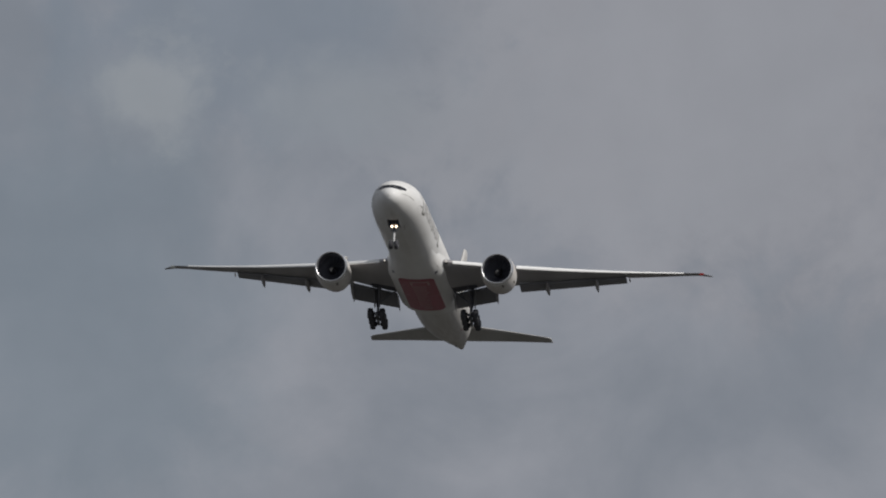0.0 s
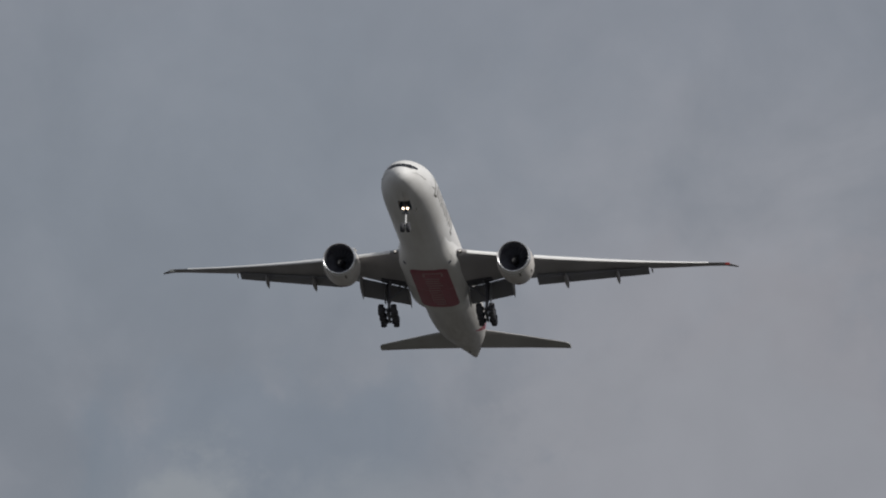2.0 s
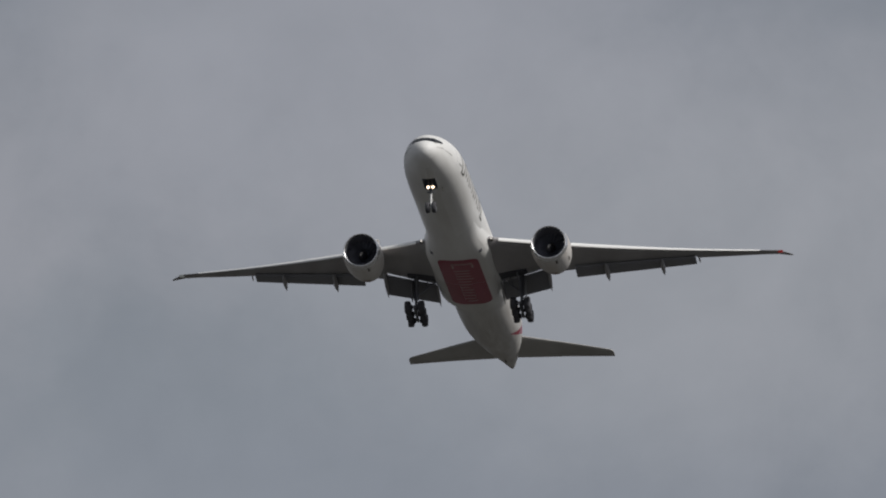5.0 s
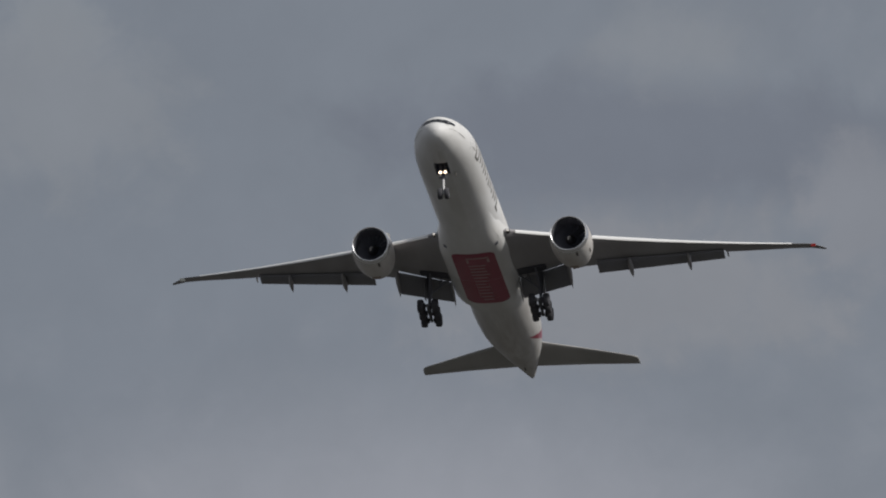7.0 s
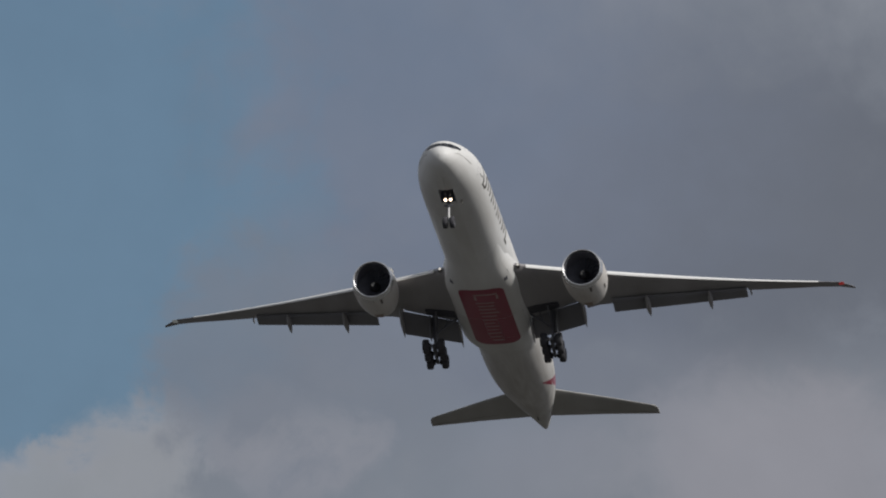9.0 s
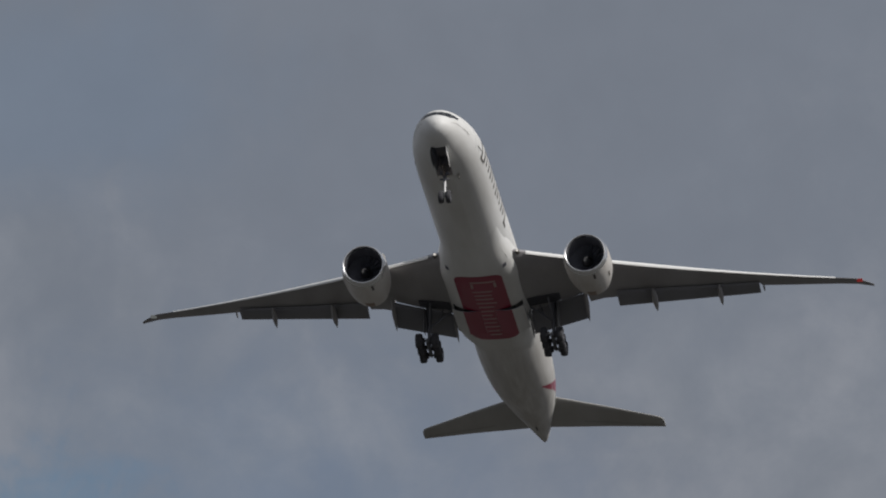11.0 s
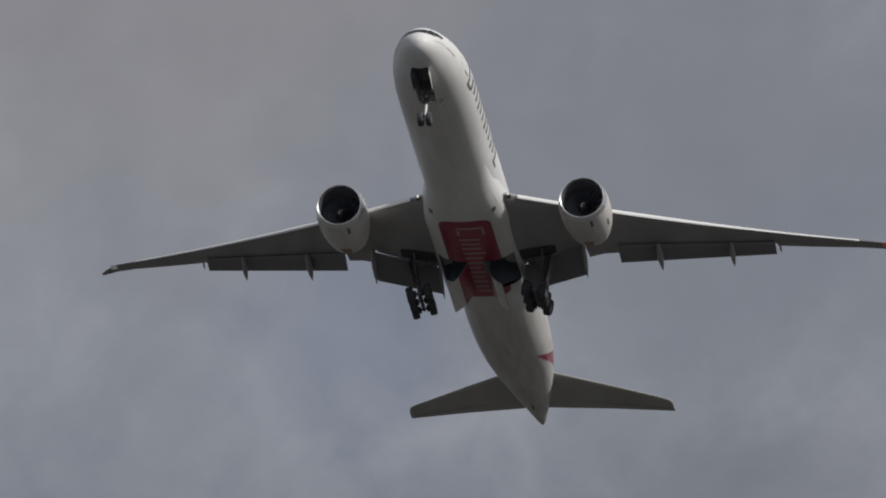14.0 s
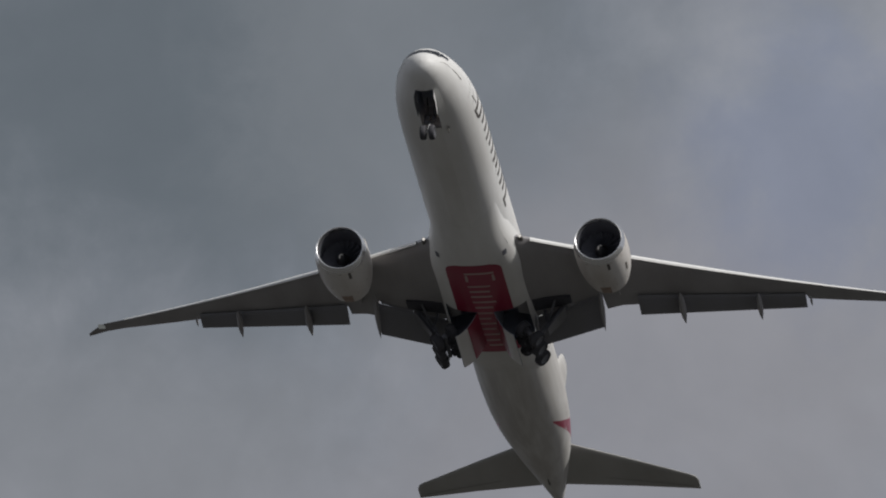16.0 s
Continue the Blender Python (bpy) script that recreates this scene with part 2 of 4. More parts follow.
GLASS = material("cockpit_glass", (0.012, 0.014, 0.018), 0.12, vary=0.02)
SEAM = material("panel_seam", (0.12, 0.11, 0.10), 0.6, vary=0.1)
# cavity, bay and tyre tones lifted and blued: distance haze put into the colour
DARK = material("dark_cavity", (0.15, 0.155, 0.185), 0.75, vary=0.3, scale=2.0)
BAYPAINT_HAZED = material("bay_paint_hazed", (0.27, 0.295, 0.36), 0.7, vary=0.3, scale=2.0)
LEGBAY_SHADE = material("leg_bay_shade", (0.06, 0.061, 0.075), 0.7, vary=0.3, scale=2.0)
STAIN = material("heat_stain", (0.40, 0.30, 0.24), 0.5, vary=0.3, scale=2.0, dirt=(0.20, 0.12, 0.09), dirt_amount=0.8)
# gear tone holds painted shade on the legs, with a little haze blue
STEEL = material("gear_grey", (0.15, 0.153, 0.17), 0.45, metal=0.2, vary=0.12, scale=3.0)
WHITE_GEAR = material("gear_white", (0.78, 0.78, 0.77), 0.35, vary=0.1, scale=3.0)
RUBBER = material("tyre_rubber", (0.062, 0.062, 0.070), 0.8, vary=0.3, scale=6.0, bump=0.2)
TAILGREY = material("tail_grey", (0.42, 0.415, 0.40), 0.42, vary=0.12, scale=0.5, stretch=(0.3, 1, 1), dirt=(0.30, 0.29, 0.27), dirt_amount=0.5, fine=0.10)
NACELLE = material("nacelle_paint", (0.70, 0.68, 0.655), 0.42, vary=0.1, scale=0.55, stretch=(0.35, 1, 1), dirt=(0.40, 0.34, 0.29), dirt_amount=0.6, fine=0.08)
TITAN = material("fan_blade", (0.11, 0.115, 0.14), 0.6, metal=0.15, vary=0.1, scale=2.0)
LINER = material("inlet_liner", (0.11, 0.114, 0.135), 0.6, vary=0.1, scale=2.0)
HOT = material("nozzle_metal", (0.22, 0.19, 0.16), 0.4, metal=0.8, vary=0.3, scale=2.0)
LAMP_ON = glow("landing_light_lens", (1.0, 0.76, 0.54), 4.2)
LAMP_SMALL = glow("root_light_lens", (1.0, 0.95, 0.88), 0.7)
NAV_RED = glow("nav_red", (1.0, 0.05, 0.05), 0.15)
NAV_RED.node_tree.nodes["Principled BSDF"].inputs["Coat Weight"].default_value = 0.3
NAV_GREEN = glow("tip_light_white", (0.85, 0.9, 0.88), 0.12)


# ---------------------------------------------------------------- mesh helpers
def part(name, bm, mat, parent=None, label="", smooth=True):
    me = bpy.data.meshes.new(name)
    bmesh.ops.recalc_face_normals(bm, faces=bm.faces)
    bm.to_mesh(me)
    bm.free()
    me.materials.append(mat)
    if smooth:
        for p in me.polygons:
            p.use_smooth = True
        me.set_sharp_from_angle(angle=radians(38))
    ob = new(name, me)
    ob.parent = parent
    if label:
        ob["label"] = label
    return ob


def S(s, y, z):
    """A point of the aircraft: metres aft of the nose, to its left, and above its axis."""
    return Vector((35.0 - s, y, z))


def loft(bm, rings, closed=True, caps=True):
    vs = [[bm.verts.new(p) for p in r] for r in rings]
    n = len(rings[0])
    for a, b in zip(vs, vs[1:]):
        for i in range(n if closed else n - 1):
            j = (i + 1) % n
            bm.faces.new((a[i], a[j], b[j], b[i]))
    if caps and closed:
        bm.faces.new(vs[0][::-1])
        bm.faces.new(vs[-1])
    return vs


def tube(bm, a, b, r0, r1=None, n=12):
    a, b = Vector(a), Vector(b)
    q = (b - a).to_track_quat("Z", "Y")
    r1 = r0 if r1 is None else r1
    rings = [[p + q @ Vector((r * math.cos(2 * math.pi * i / n), r * math.sin(2 * math.pi * i / n), 0)) for i in range(n)] for p, r in ((a, r0), (b, r1))]
    loft(bm, rings)


def revolve(bm, profile, centre, n=40, axis="x", caps=False):
    """profile: (along the axis, radius) pairs; along x the first number is metres aft of the nose."""
    rings = []
    for u, r in profile:
        ring = []
        for i in range(n):
            c, s_ = math.cos(2 * math.pi * i / n) * r, math.sin(2 * math.pi * i / n) * r
            ring.append(S(u, centre[0] + c, centre[1] + s_) if axis == "x" else Vector((centre[0] + c, u, centre[1] + s_)))
        rings.append(ring)
    loft(bm, rings, caps=caps)


def block(bm, lo, hi, bevel=0.0):
    vs = bmesh.ops.create_cube(bm, size=1.0)["verts"]
    for v in vs:
        v.co = Vector([lo[k] + (v.co[k] + 0.5) * (hi[k] - lo[k]) for k in range(3)])
    if bevel:
        es = {e for v in vs for e in v.link_edges}
        bmesh.ops.bevel(bm, geom=list(es), offset=bevel, segments=2, affect="EDGES")


def smoothstep(a, b, x):
    t = min(1.0, max(0.0, (x - a) / (b - a)))
    return t * t * (3 - 2 * t)


# ---------------------------------------------------------------- ground
def make_ground():
    bm = bmesh.new()
    rings = []
    for r in (60, 400, 1500, 5000, 14000, 30000):
        rings.append([Vector((r * math.cos(2 * math.pi * i / 48), r * math.sin(2 * math.pi * i / 48), 0)) for i in range(48)])
    vs = loft(bm, rings, caps=False)
    bm.faces.new(vs[0])
    # unseen ground, added to bounce light upward; its tone is set for that
    m = material("bounce_ground", (0.052, 0.052, 0.048), 0.9, vary=0.4, scale=0.02, dirt=(0.070, 0.067, 0.062), dirt_amount=0.7, fine=0.2)
    ob = part("ground", bm, m, smooth=False)
    for p in ob.data.polygons:
        if p.normal.z < 0:
            p.flip()
    tagged(ob, "flat unseen ground reaching the horizon under the flight path, toned for bounced light", "ground", kind="structure")


make_ground()

# ---------------------------------------------------------------- the airliner
plane = new("airliner")
plane.empty_display_size = 5
tagged(plane, "white twin-engine wide-body airliner climbing with landing gear down, red belly panel", "airliner")

# stations of the hull: aft of nose, half width, top, bottom
HULL = np.array([
    (0.0, 0.02, -0.92, -0.96), (0.12, 0.45, -0.50, -1.38), (0.4, 0.86, -0.14, -1.72), (0.7, 1.12, 0.08, -1.92), (0.95, 1.31, 0.34, -2.05), (1.2, 1.46, 0.60, -2.15),
    (1.55, 1.64, 0.87, -2.28), (2.1, 1.86, 1.15, -2.44),
    (3.2, 2.24, 1.56, -2.68), (4.5, 2.54, 1.97, -2.86), (6.0, 2.78, 2.37, -2.97), (8.0, 2.97, 2.80, -3.05), (10.0, 3.07, 3.03, -3.09),
    (12.0, 3.10, 3.10, -3.10), (30.0, 3.10, 3.10, -3.10), (50.0, 3.10, 3.10, -3.08), (54.0, 3.04, 3.10, -2.86), (58.0, 2.82, 3.06, -2.36),
    (62.0, 2.38, 2.98, -1.66), (66.0, 1.78, 2.78, -0.90), (69.0, 1.20, 2.50, -0.32), (71.5, 0.68, 2.15, 0.12), (73.0, 0.30, 1.75, 0.42), (73.4, 0.06, 1.35, 0.62)])


def hull(s):
    """Half width, top and bottom at a station, through a smooth curve."""
    i = int(min(max(np.searchsorted(HULL[:, 0], s) - 1, 0), len(HULL) - 2))
    x = HULL[:, 0]
    h = x[i + 1] - x[i]
    t = (s - x[i]) / h

    def slope(k):
        if k == 0 or k == len(x) - 1:
            k2 = min(max(k, 1), len(x) - 1)
            return (HULL[k2, 1:] - HULL[k2 - 1, 1:]) / (x[k2] - x[k2 - 1])
        d0 = (HULL[k, 1:] - HULL[k - 1, 1:]) / (x[k] - x[k - 1])
        d1 = (HULL[k + 1, 1:] - HULL[k, 1:]) / (x[k + 1] - x[k])
        return np.where(d0 * d1 > 0, 2 * d0 * d1 / np.where(np.abs(d0 + d1) < 1e-9, 1, d0 + d1), 0)
    m0, m1 = slope(i), slope(i + 1)
    p0, p1 = HULL[i, 1:], HULL[i + 1, 1:]
    return p0 * (2 * t**3 - 3 * t**2 + 1) + m0 * h * (t**3 - 2 * t**2 + t) + p1 * (3 * t**2 - 2 * t**3) + m1 * h * (t**3 - t**2)


def skin(s, deg, off=0.0):
    """The hull's surface at a station; deg: 0 is its left side, 90 the top, 270 the keel."""
    w, top, bot = hull(s)
    a = radians(deg)
    return S(s, (w + off) * math.cos(a), (top + bot) / 2 + ((top - bot) / 2 + off) * math.sin(a))


BAY_Y = 0.66                     # half width of the nose wheel bay
BAY_S = (2.05, 4.3, 6.8)        # its front, where the doors part, and its rear


def bay_edge(s):
    """Degrees from the keel to the edge of the nose wheel bay."""
    return math.degrees(math.asin(min(0.42, BAY_Y / max(0.1, hull(s)[0]))))


def make_fuselage():
    edge = 18.0                  # the columns that follow the bay's edge
    cols = sorted(float(a) for a in range(0, 360, 6) if a not in (246, 294))
    turn = {270 - edge: -1, 270 + edge: 1}
    stations = sorted({0.0, 0.05, 0.12, 0.25, 0.4, 0.55, 0.7, 0.82, 0.95, 1.08, 1.2, 1.36, *BAY_S, 1.55, 1.8, 2.4, 2.8, 3.2, 5.0, 5.6, 6.0, 7.4, 8, 9, 10, 11, 12, *range(14, 52, 2), *range(52, 73), 72.5, 73.0, 73.4})
    bm = bmesh.new()
    vs = [[bm.verts.new(skin(s, 270 + turn[a] * bay_edge(s) if a in turn else a)) for a in cols] for s in stations]
    n = len(cols)
    for a, b, s0, s1 in zip(vs, vs[1:], stations, stations[1:]):
        for i in range(n):
            j = (i + 1) % n
            a0, a1 = cols[i], cols[j] if j else 360
            if s0 >= BAY_S[0] - 1e-6 and s1 <= BAY_S[2] + 1e-6 and a0 >= 270 - edge - 1e-6 and a1 <= 270 + edge + 1e-6:
                continue
            if s0 >= 32 and s1 <= 42 and a0 >= 204 and a1 <= 336:      # the belly fairing and its wells close the hull here
                continue
            bm.faces.new((a[i], a[j], b[j], b[i]))
    bm.faces.new(vs[0])
    bm.faces.new(vs[-1])
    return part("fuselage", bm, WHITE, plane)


fuselage = make_fuselage()


def patch(name, mat, parent, s0, s1, a0, a1, off=0.012, ns=6, na=6, label="", slant=0.0):
    """A painted mark or pane on the hull between two stations and two angles; slant: metres by which the upper edge lies further aft."""
    bm = bmesh.new()
    rows = []
    for i in range(ns + 1):
        row = []
        for k in range(na + 1):
            a = a0 + (a1 - a0) * k / na
            s = s0 + (s1 - s0) * i / ns + slant * k / na
            row.append(skin(s, a, off))
        rows.append(row)
    loft(bm, rows, closed=False)
    return part(name, bm, mat, parent, label)


# the nose wheel bay: a dark box set into the hull
def make_nose_bay():
    bm = bmesh.new()
    rings = []
    for s in (BAY_S[0], 2.8, BAY_S[1], 5.6, BAY_S[2]):
        e0, e1 = skin(s, 270 - bay_edge(s)), skin(s, 270 + bay_edge(s))
        rings.append([e0, S(s, e0.y, -1.15), S(s, e1.y, -1.15), e1])
    vs = loft(bm, rings, closed=False)
    bm.faces.new(vs[0])
    bm.faces.new(vs[-1])
    part("nose_wheel_bay", bm, BAYPAINT_HAZED, plane, "dark open nose wheel bay")


make_nose_bay()


def hinged_door(name, parent, pts, hinge, mat, label, thick=0.04, inner=None):
    """A curved door from rows of skin points, about a hinge line along the hull. Its mesh is in the hinge's space."""
    bm = bmesh.new()
    h = Vector(hinge)
    up = Vector((0, 0, thick))
    outer = [[p - h for p in r] for r in pts]
    ra = loft(bm, outer, closed=False)
    skinned = set(bm.faces)
    rb = loft(bm, [[p + up for p in r] for r in outer], closed=False)
    n, m = len(ra), len(ra[0])
    for i in range(n - 1):
        for k in (0, m - 1):
            bm.faces.new((ra[i][k], ra[i + 1][k], rb[i + 1][k], rb[i][k]))
    for k in range(m - 1):
        for i in (0, n - 1):
            bm.faces.new((ra[i][k], ra[i][k + 1], rb[i][k + 1], rb[i][k]))
    for fc in bm.faces:
        fc.material_index = 0 if fc in skinned else 1
    ob = part(name, bm, mat, parent, label)
    ob.data.materials.append(inner)
    ob.location = h
    return ob


def nose_door(side, s0, s1, inner=0.01):
    pts = []
    for i in range(7):
        s = s0 + (s1 - s0) * i / 6
        pts.append([skin(s, 270 + side * bay_edge(s) * (inner + (1 - inner) * k / 4), -0.004) for k in range(5)])
    front, rear = pts[0][-1], pts[-1][-1]
    door = hinged_door("nose_gear_door", plane, pts, (front + rear) / 2, WHITE, "white curved nose gear door", inner=STEEL)
    return side, door, (front - rear).normalized()


NOSE_DOORS_FRONT = [nose_door(side, BAY_S[0] + 0.01, BAY_S[1] - 0.01) for side in (-1, 1)]
NOSE_DOORS_REAR = [nose_door(side, BAY_S[1] + 0.01, BAY_S[2] - 0.01, 0.78) for side in (-1, 1)]

# ---------------------------------------------------------------- belly fairing and its wheel wells
WELL_S, WELL_Y = (34.3, 39.2), (0.62, 3.05)


def fairing_half(s):
    """Half width of the belly fairing at a station."""
    return 2.75 + 0.89 * smoothstep(23.3, 29.2, s) * (1 - smoothstep(40.5, 47.0, s))


def belly(s, y, off=0.0):
    k = smoothstep(19.0, 28.6, s) * (1 - smoothstep(40.5, 47.0, s))
    w, h, n = fairing_half(s) + off, 1.86 + 0.86 * k + off, 2.0 + 0.6 * k
    u = min(1.0, abs(y) / w)
    return S(s, y, -1.0 - h * (1 - u**n) ** (1 / n))


def make_fairing():
    stations = sorted({*np.arange(19.0, 47.01, 1.0).tolist(), *WELL_S})
    ys = [0, 0.3, WELL_Y[0], 1.0, 1.4, 1.8, 2.2, 2.5, 2.8, WELL_Y[1]]
    bm = bmesh.new()
    rows = []
    for s in stations:
        w = fairing_half(s)
        tail = [min(WELL_Y[1], w * 0.9) + (w - min(WELL_Y[1], w * 0.9)) * q for q in (0.25, 0.5, 0.7, 0.85, 0.94, 0.985, 1.0)]
        half = [min(q, w * 0.9) if q == WELL_Y[1] else min(q, w * (0.75 + 0.02 * i2)) for i2, q in enumerate(ys)] + tail
        rows.append(([-v for v in half[:0:-1]] + half, s, w))
    vs = [[bm.verts.new(belly(s, y)) for y in yy] for yy, s, w in rows]
    m = len(vs[0])
    for i in range(len(vs) - 1):
        s0, s1 = rows[i][1], rows[i + 1][1]
        for j in range(m - 1):
            y0, y1 = sorted((abs(rows[i][0][j]), abs(rows[i][0][j + 1])))
            if s0 >= WELL_S[0] - 1e-6 and s1 <= WELL_S[1] + 1e-6 and y0 >= WELL_Y[0] - 1e-6 and y1 <= WELL_Y[1] + 1e-6:
                continue
            bm.faces.new((vs[i][j], vs[i][j + 1], vs[i + 1][j + 1], vs[i + 1][j]))
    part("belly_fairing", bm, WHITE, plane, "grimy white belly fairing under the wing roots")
    for side in (-1, 1):
        bm = bmesh.new()
        rings = [[belly(s, side * WELL_Y[0]), S(s, side * WELL_Y[0], -1.2), S(s, side * WELL_Y[1], -1.2), belly(s, side * WELL_Y[1])] for s in np.linspace(*WELL_S, 7)]
        vs = loft(bm, rings, closed=False)
        bm.faces.new(vs[0])
        bm.faces.new(vs[-1])
        part("main_wheel_well", bm, BAYPAINT_HAZED, plane, "dark main wheel well")


make_fairing()

# the red panel under the belly, with pale plain bars; it runs over the wheel well doors
PANEL_S, PANEL_Y, PANEL_R = (27.1, 40.6), 2.12, 0.95


def panel_half(s):
    """Half width of the rounded panel at a station."""
    d = min(s - PANEL_S[0], PANEL_S[1] - s)
    if d >= PANEL_R:
        return PANEL_Y
    return PANEL_Y - PANEL_R + math.sqrt(max(0, PANEL_R**2 - (PANEL_R - d) ** 2))


def painted(name, mat, parent, s0, s1, y0, y1, off, hinge=None, panel=False, label=""):
    h = Vector(hinge) if hinge else Vector()
    ns = max(2, int((s1 - s0) / 0.22))
    bm = bmesh.new()
    rows = []
    for i in range(ns + 1):
        s = s0 + (s1 - s0) * i / ns
        a, b = y0, y1
        if panel:
            q = panel_half(s)
            a, b = max(-q, y0), min(q, y1)
        rows.append([belly(s, a + (b - a) * k / 8, off) - h for k in range(9)])
    loft(bm, rows, closed=False)
    return part(name, bm, mat, parent, label)


# aft from, aft to, from, to (metres to the left)
BARS = [(28.15, 28.40, -0.78, 1.45), (28.56, 29.50, -0.78, -0.58), (28.56, 29.50, 1.25, 1.45)]
BARS += [(30.15, 30.38, -0.78, 0.92), (30.95, 31.18, -0.72, 0.80), (31.75, 31.98, -0.72, 0.86), (32.60, 32.83, -0.72, 1.05), (33.45, 33.68, -0.66, 0.70)]
BARS += [(34.35, 34.58, -0.60, 0.55), (35.20, 35.42, -0.60, 0.30), (36.00, 36.22, -0.60, 0.58), (36.85, 37.05, -0.60, 0.45), (37.70, 37.92, -0.60, 0.60), (38.60, 38.82, -0.55, 0.50), (39.40, 39.62, -0.40, 0.60)]
painted("belly_panel", RED, plane, PANEL_S[0] + 0.01, WELL_S[0], -9, 9, 0.012, panel=True, label="rounded red panel painted on the belly")
painted("belly_panel", RED, plane, WELL_S[0], WELL_S[1], -WELL_Y[0], WELL_Y[0], 0.012, label="red painted keel strip between the wheel wells")
painted("belly_panel", RED, plane, WELL_S[1], PANEL_S[1] - 0.01, -9, 9, 0.012, panel=True, label="rounded red panel painted on the belly")
for b in BARS:
    painted("belly_marking", PALE, plane, *b, 0.022, label="pale bar painted on the red panel")


def well_door(side):
    pts = []
    for i in range(9):
        s = WELL_S[0] + 0.01 + (WELL_S[1] - WELL_S[0] - 0.02) * i / 8
        pts.append([belly(s, side * (WELL_Y[0] + 0.01 + (WELL_Y[1] - WELL_Y[0] - 0.02) * k / 8), -0.004) for k in range(9)])
    hinge = belly(36.5, side * WELL_Y[0])
    ob = hinged_door("main_gear_door", plane, pts, hinge, WHITE, "large wheel well door, white and red outside", inner=BAYPAINT_HAZED)
    y0, y1 = sorted((side * (WELL_Y[0] + 0.02), side * PANEL_Y))
    painted("door_marking", RED, ob, WELL_S[0] + 0.01, WELL_S[1] - 0.01, y0, y1, 0.012, hinge=hinge, panel=True, label="red painted part of the belly panel")
    return ob


MAIN_DOORS = [(side, well_door(side)) for side in (-1, 1)]


# ---------------------------------------------------------------- flight deck glass and hull markings
def pane(flip, inner_low, inner_high, outer_low, outer_high):
    """One flight deck pane from its four corners, each a station and an angle on the hull."""
    bm = bmesh.new()
    rows = []
    for i in range(7):
        u = i / 6
        row = []
        for k in range(5):
            w = k / 4
            lo = [p + (q - p) * u for p, q in zip(inner_low, outer_low)]
            hi = [p + (q - p) * u for p, q in zip(inner_high, outer_high)]
            s, a = (p + (q - p) * w for p, q in zip(lo, hi))
            row.append(skin(s, 180 - a if flip else a, 0.014))
        rows.append(row)
    loft(bm, rows, closed=False)
    part("windscreen_pane", bm, GLASS, plane, "dark flight deck windscreen pane")


for flip in (False, True):
    pane(flip, (0.62, 89.7), (1.10, 89.7), (0.72, 61.2), (1.20, 65.2))
    pane(flip, (0.725, 60.6), (1.21, 64.6), (1.015, 33.2), (1.575, 45.3))
    pane(flip, (1.025, 32.6), (1.585, 44.7), (1.95, 22), (2.35, 30))

# the airline's name on both sides stands as plain bronze bars
for side in (0, 1):
    for i in range(13):
        s0 = 8.0 + i * 1.16
        lo, hi = (-17, 26) if i in (0, 12) else ((-12, 16), (-14, 12), (-11, 22))[i % 3]
        a0, a1 = (lo, hi) if not side else (180 - lo, 180 - hi)
        patch("side_marking", BRONZE, plane, s0, s0 + 0.42, a0, a1, 0.012, 3, 10, "plain bronze bar painted on the hull side", slant=0.55)
        if i in (0, 12):
            a0, a1 = (-17, -12.5) if not side else (197, 192.5)
            patch("side_marking", BRONZE, plane, s0 + 0.3, s0 + 1.3, a0, a1, 0.012, 4, 3, "plain bronze bar painted on the hull side")

# cabin doors' outlines, small titles and drains
for side in (0, 1):
    f = (lambda a: a) if not side else (lambda a: 180 - a)
    for s0, s1, a0, a1, h in ((0.95, 2.2, 10.0, 4.2, 1.3), (2.4, 3.9, 3.4, -2.0, 1.9)):
        bm = bmesh.new()
        rows = []
        for i in range(7):
            s, a = s0 + (s1 - s0) * i / 6, a0 + (a1 - a0) * i / 6
            rows.append([skin(s, f(a), 0.012), skin(s, f(a + h), 0.012)])
        loft(bm, rows, closed=False)
        part("small_title", bm, SEAM, plane, "small dark line of lettering as a plain bar")
    patch("small_title", SEAM, plane, 6.6, 7.9, f(-5), f(-3), 0.012, 6, 2, "small dark line of lettering as a plain bar")
    for s0 in (5.9, 16.9, 46.0, 56.0):
        for q in (0, 1.05):
            patch("door_seam", SEAM, plane, s0 + q, s0 + q + 0.035, f(-14), f(24), 0.008, 1, 8)


def antenna(s, y_deg, h, ln):
    p = skin(s, y_deg, -0.02)
    bm = bmesh.new()
    rings = []
    for q, k in ((0, 1.0), (1, 0.6)):
        rings.append([p + Vector((ln * k * cx - ln * 0.2 * q, cy * 0.04, -h * q)) for cx, cy in ((0.5, 0), (0.1, 1), (-0.5, 0.2), (-0.5, -0.2), (0.1, -1))])
    loft(bm, rings)
    part("blade_antenna", bm, SEAM, plane, "small dark blade antenna or drain mast")


antenna(7.1, 293, 0.35, 0.5)

for s, side in ((26.2, -1), (26.2, 1)):          # air inlets of the belly packs
    bm = bmesh.new()
    rows = []
    for i in range(4):
        rows.append([belly(s + i * 0.16, side * (2.38 + 0.30 * k / 3), 0.015) for k in range(4)])
    loft(bm, rows, closed=False)
    part("pack_inlet", bm, DARK, plane, "dark air inlet in the belly fairing")

# the flag's red band that comes down from the fin onto the hull
for side in (0, 1):
    bm = bmesh.new()
    rows = []
    for i in range(13):
        u = i / 12
        a = -47 + 112 * u
        lead = 55.3 + 0.0833 * (a + 47)
        rear = 55.6 + 0.157 * (a + 47)
        rows.append([skin(lead + (rear - lead) * k / 4, a if not side else 180 - a, 0.012) for k in range(5)])
    loft(bm, rows, closed=False)
    part("flag_band", bm, RED, plane, "red band painted on the rear hull")

# ---------------------------------------------------------------- wings


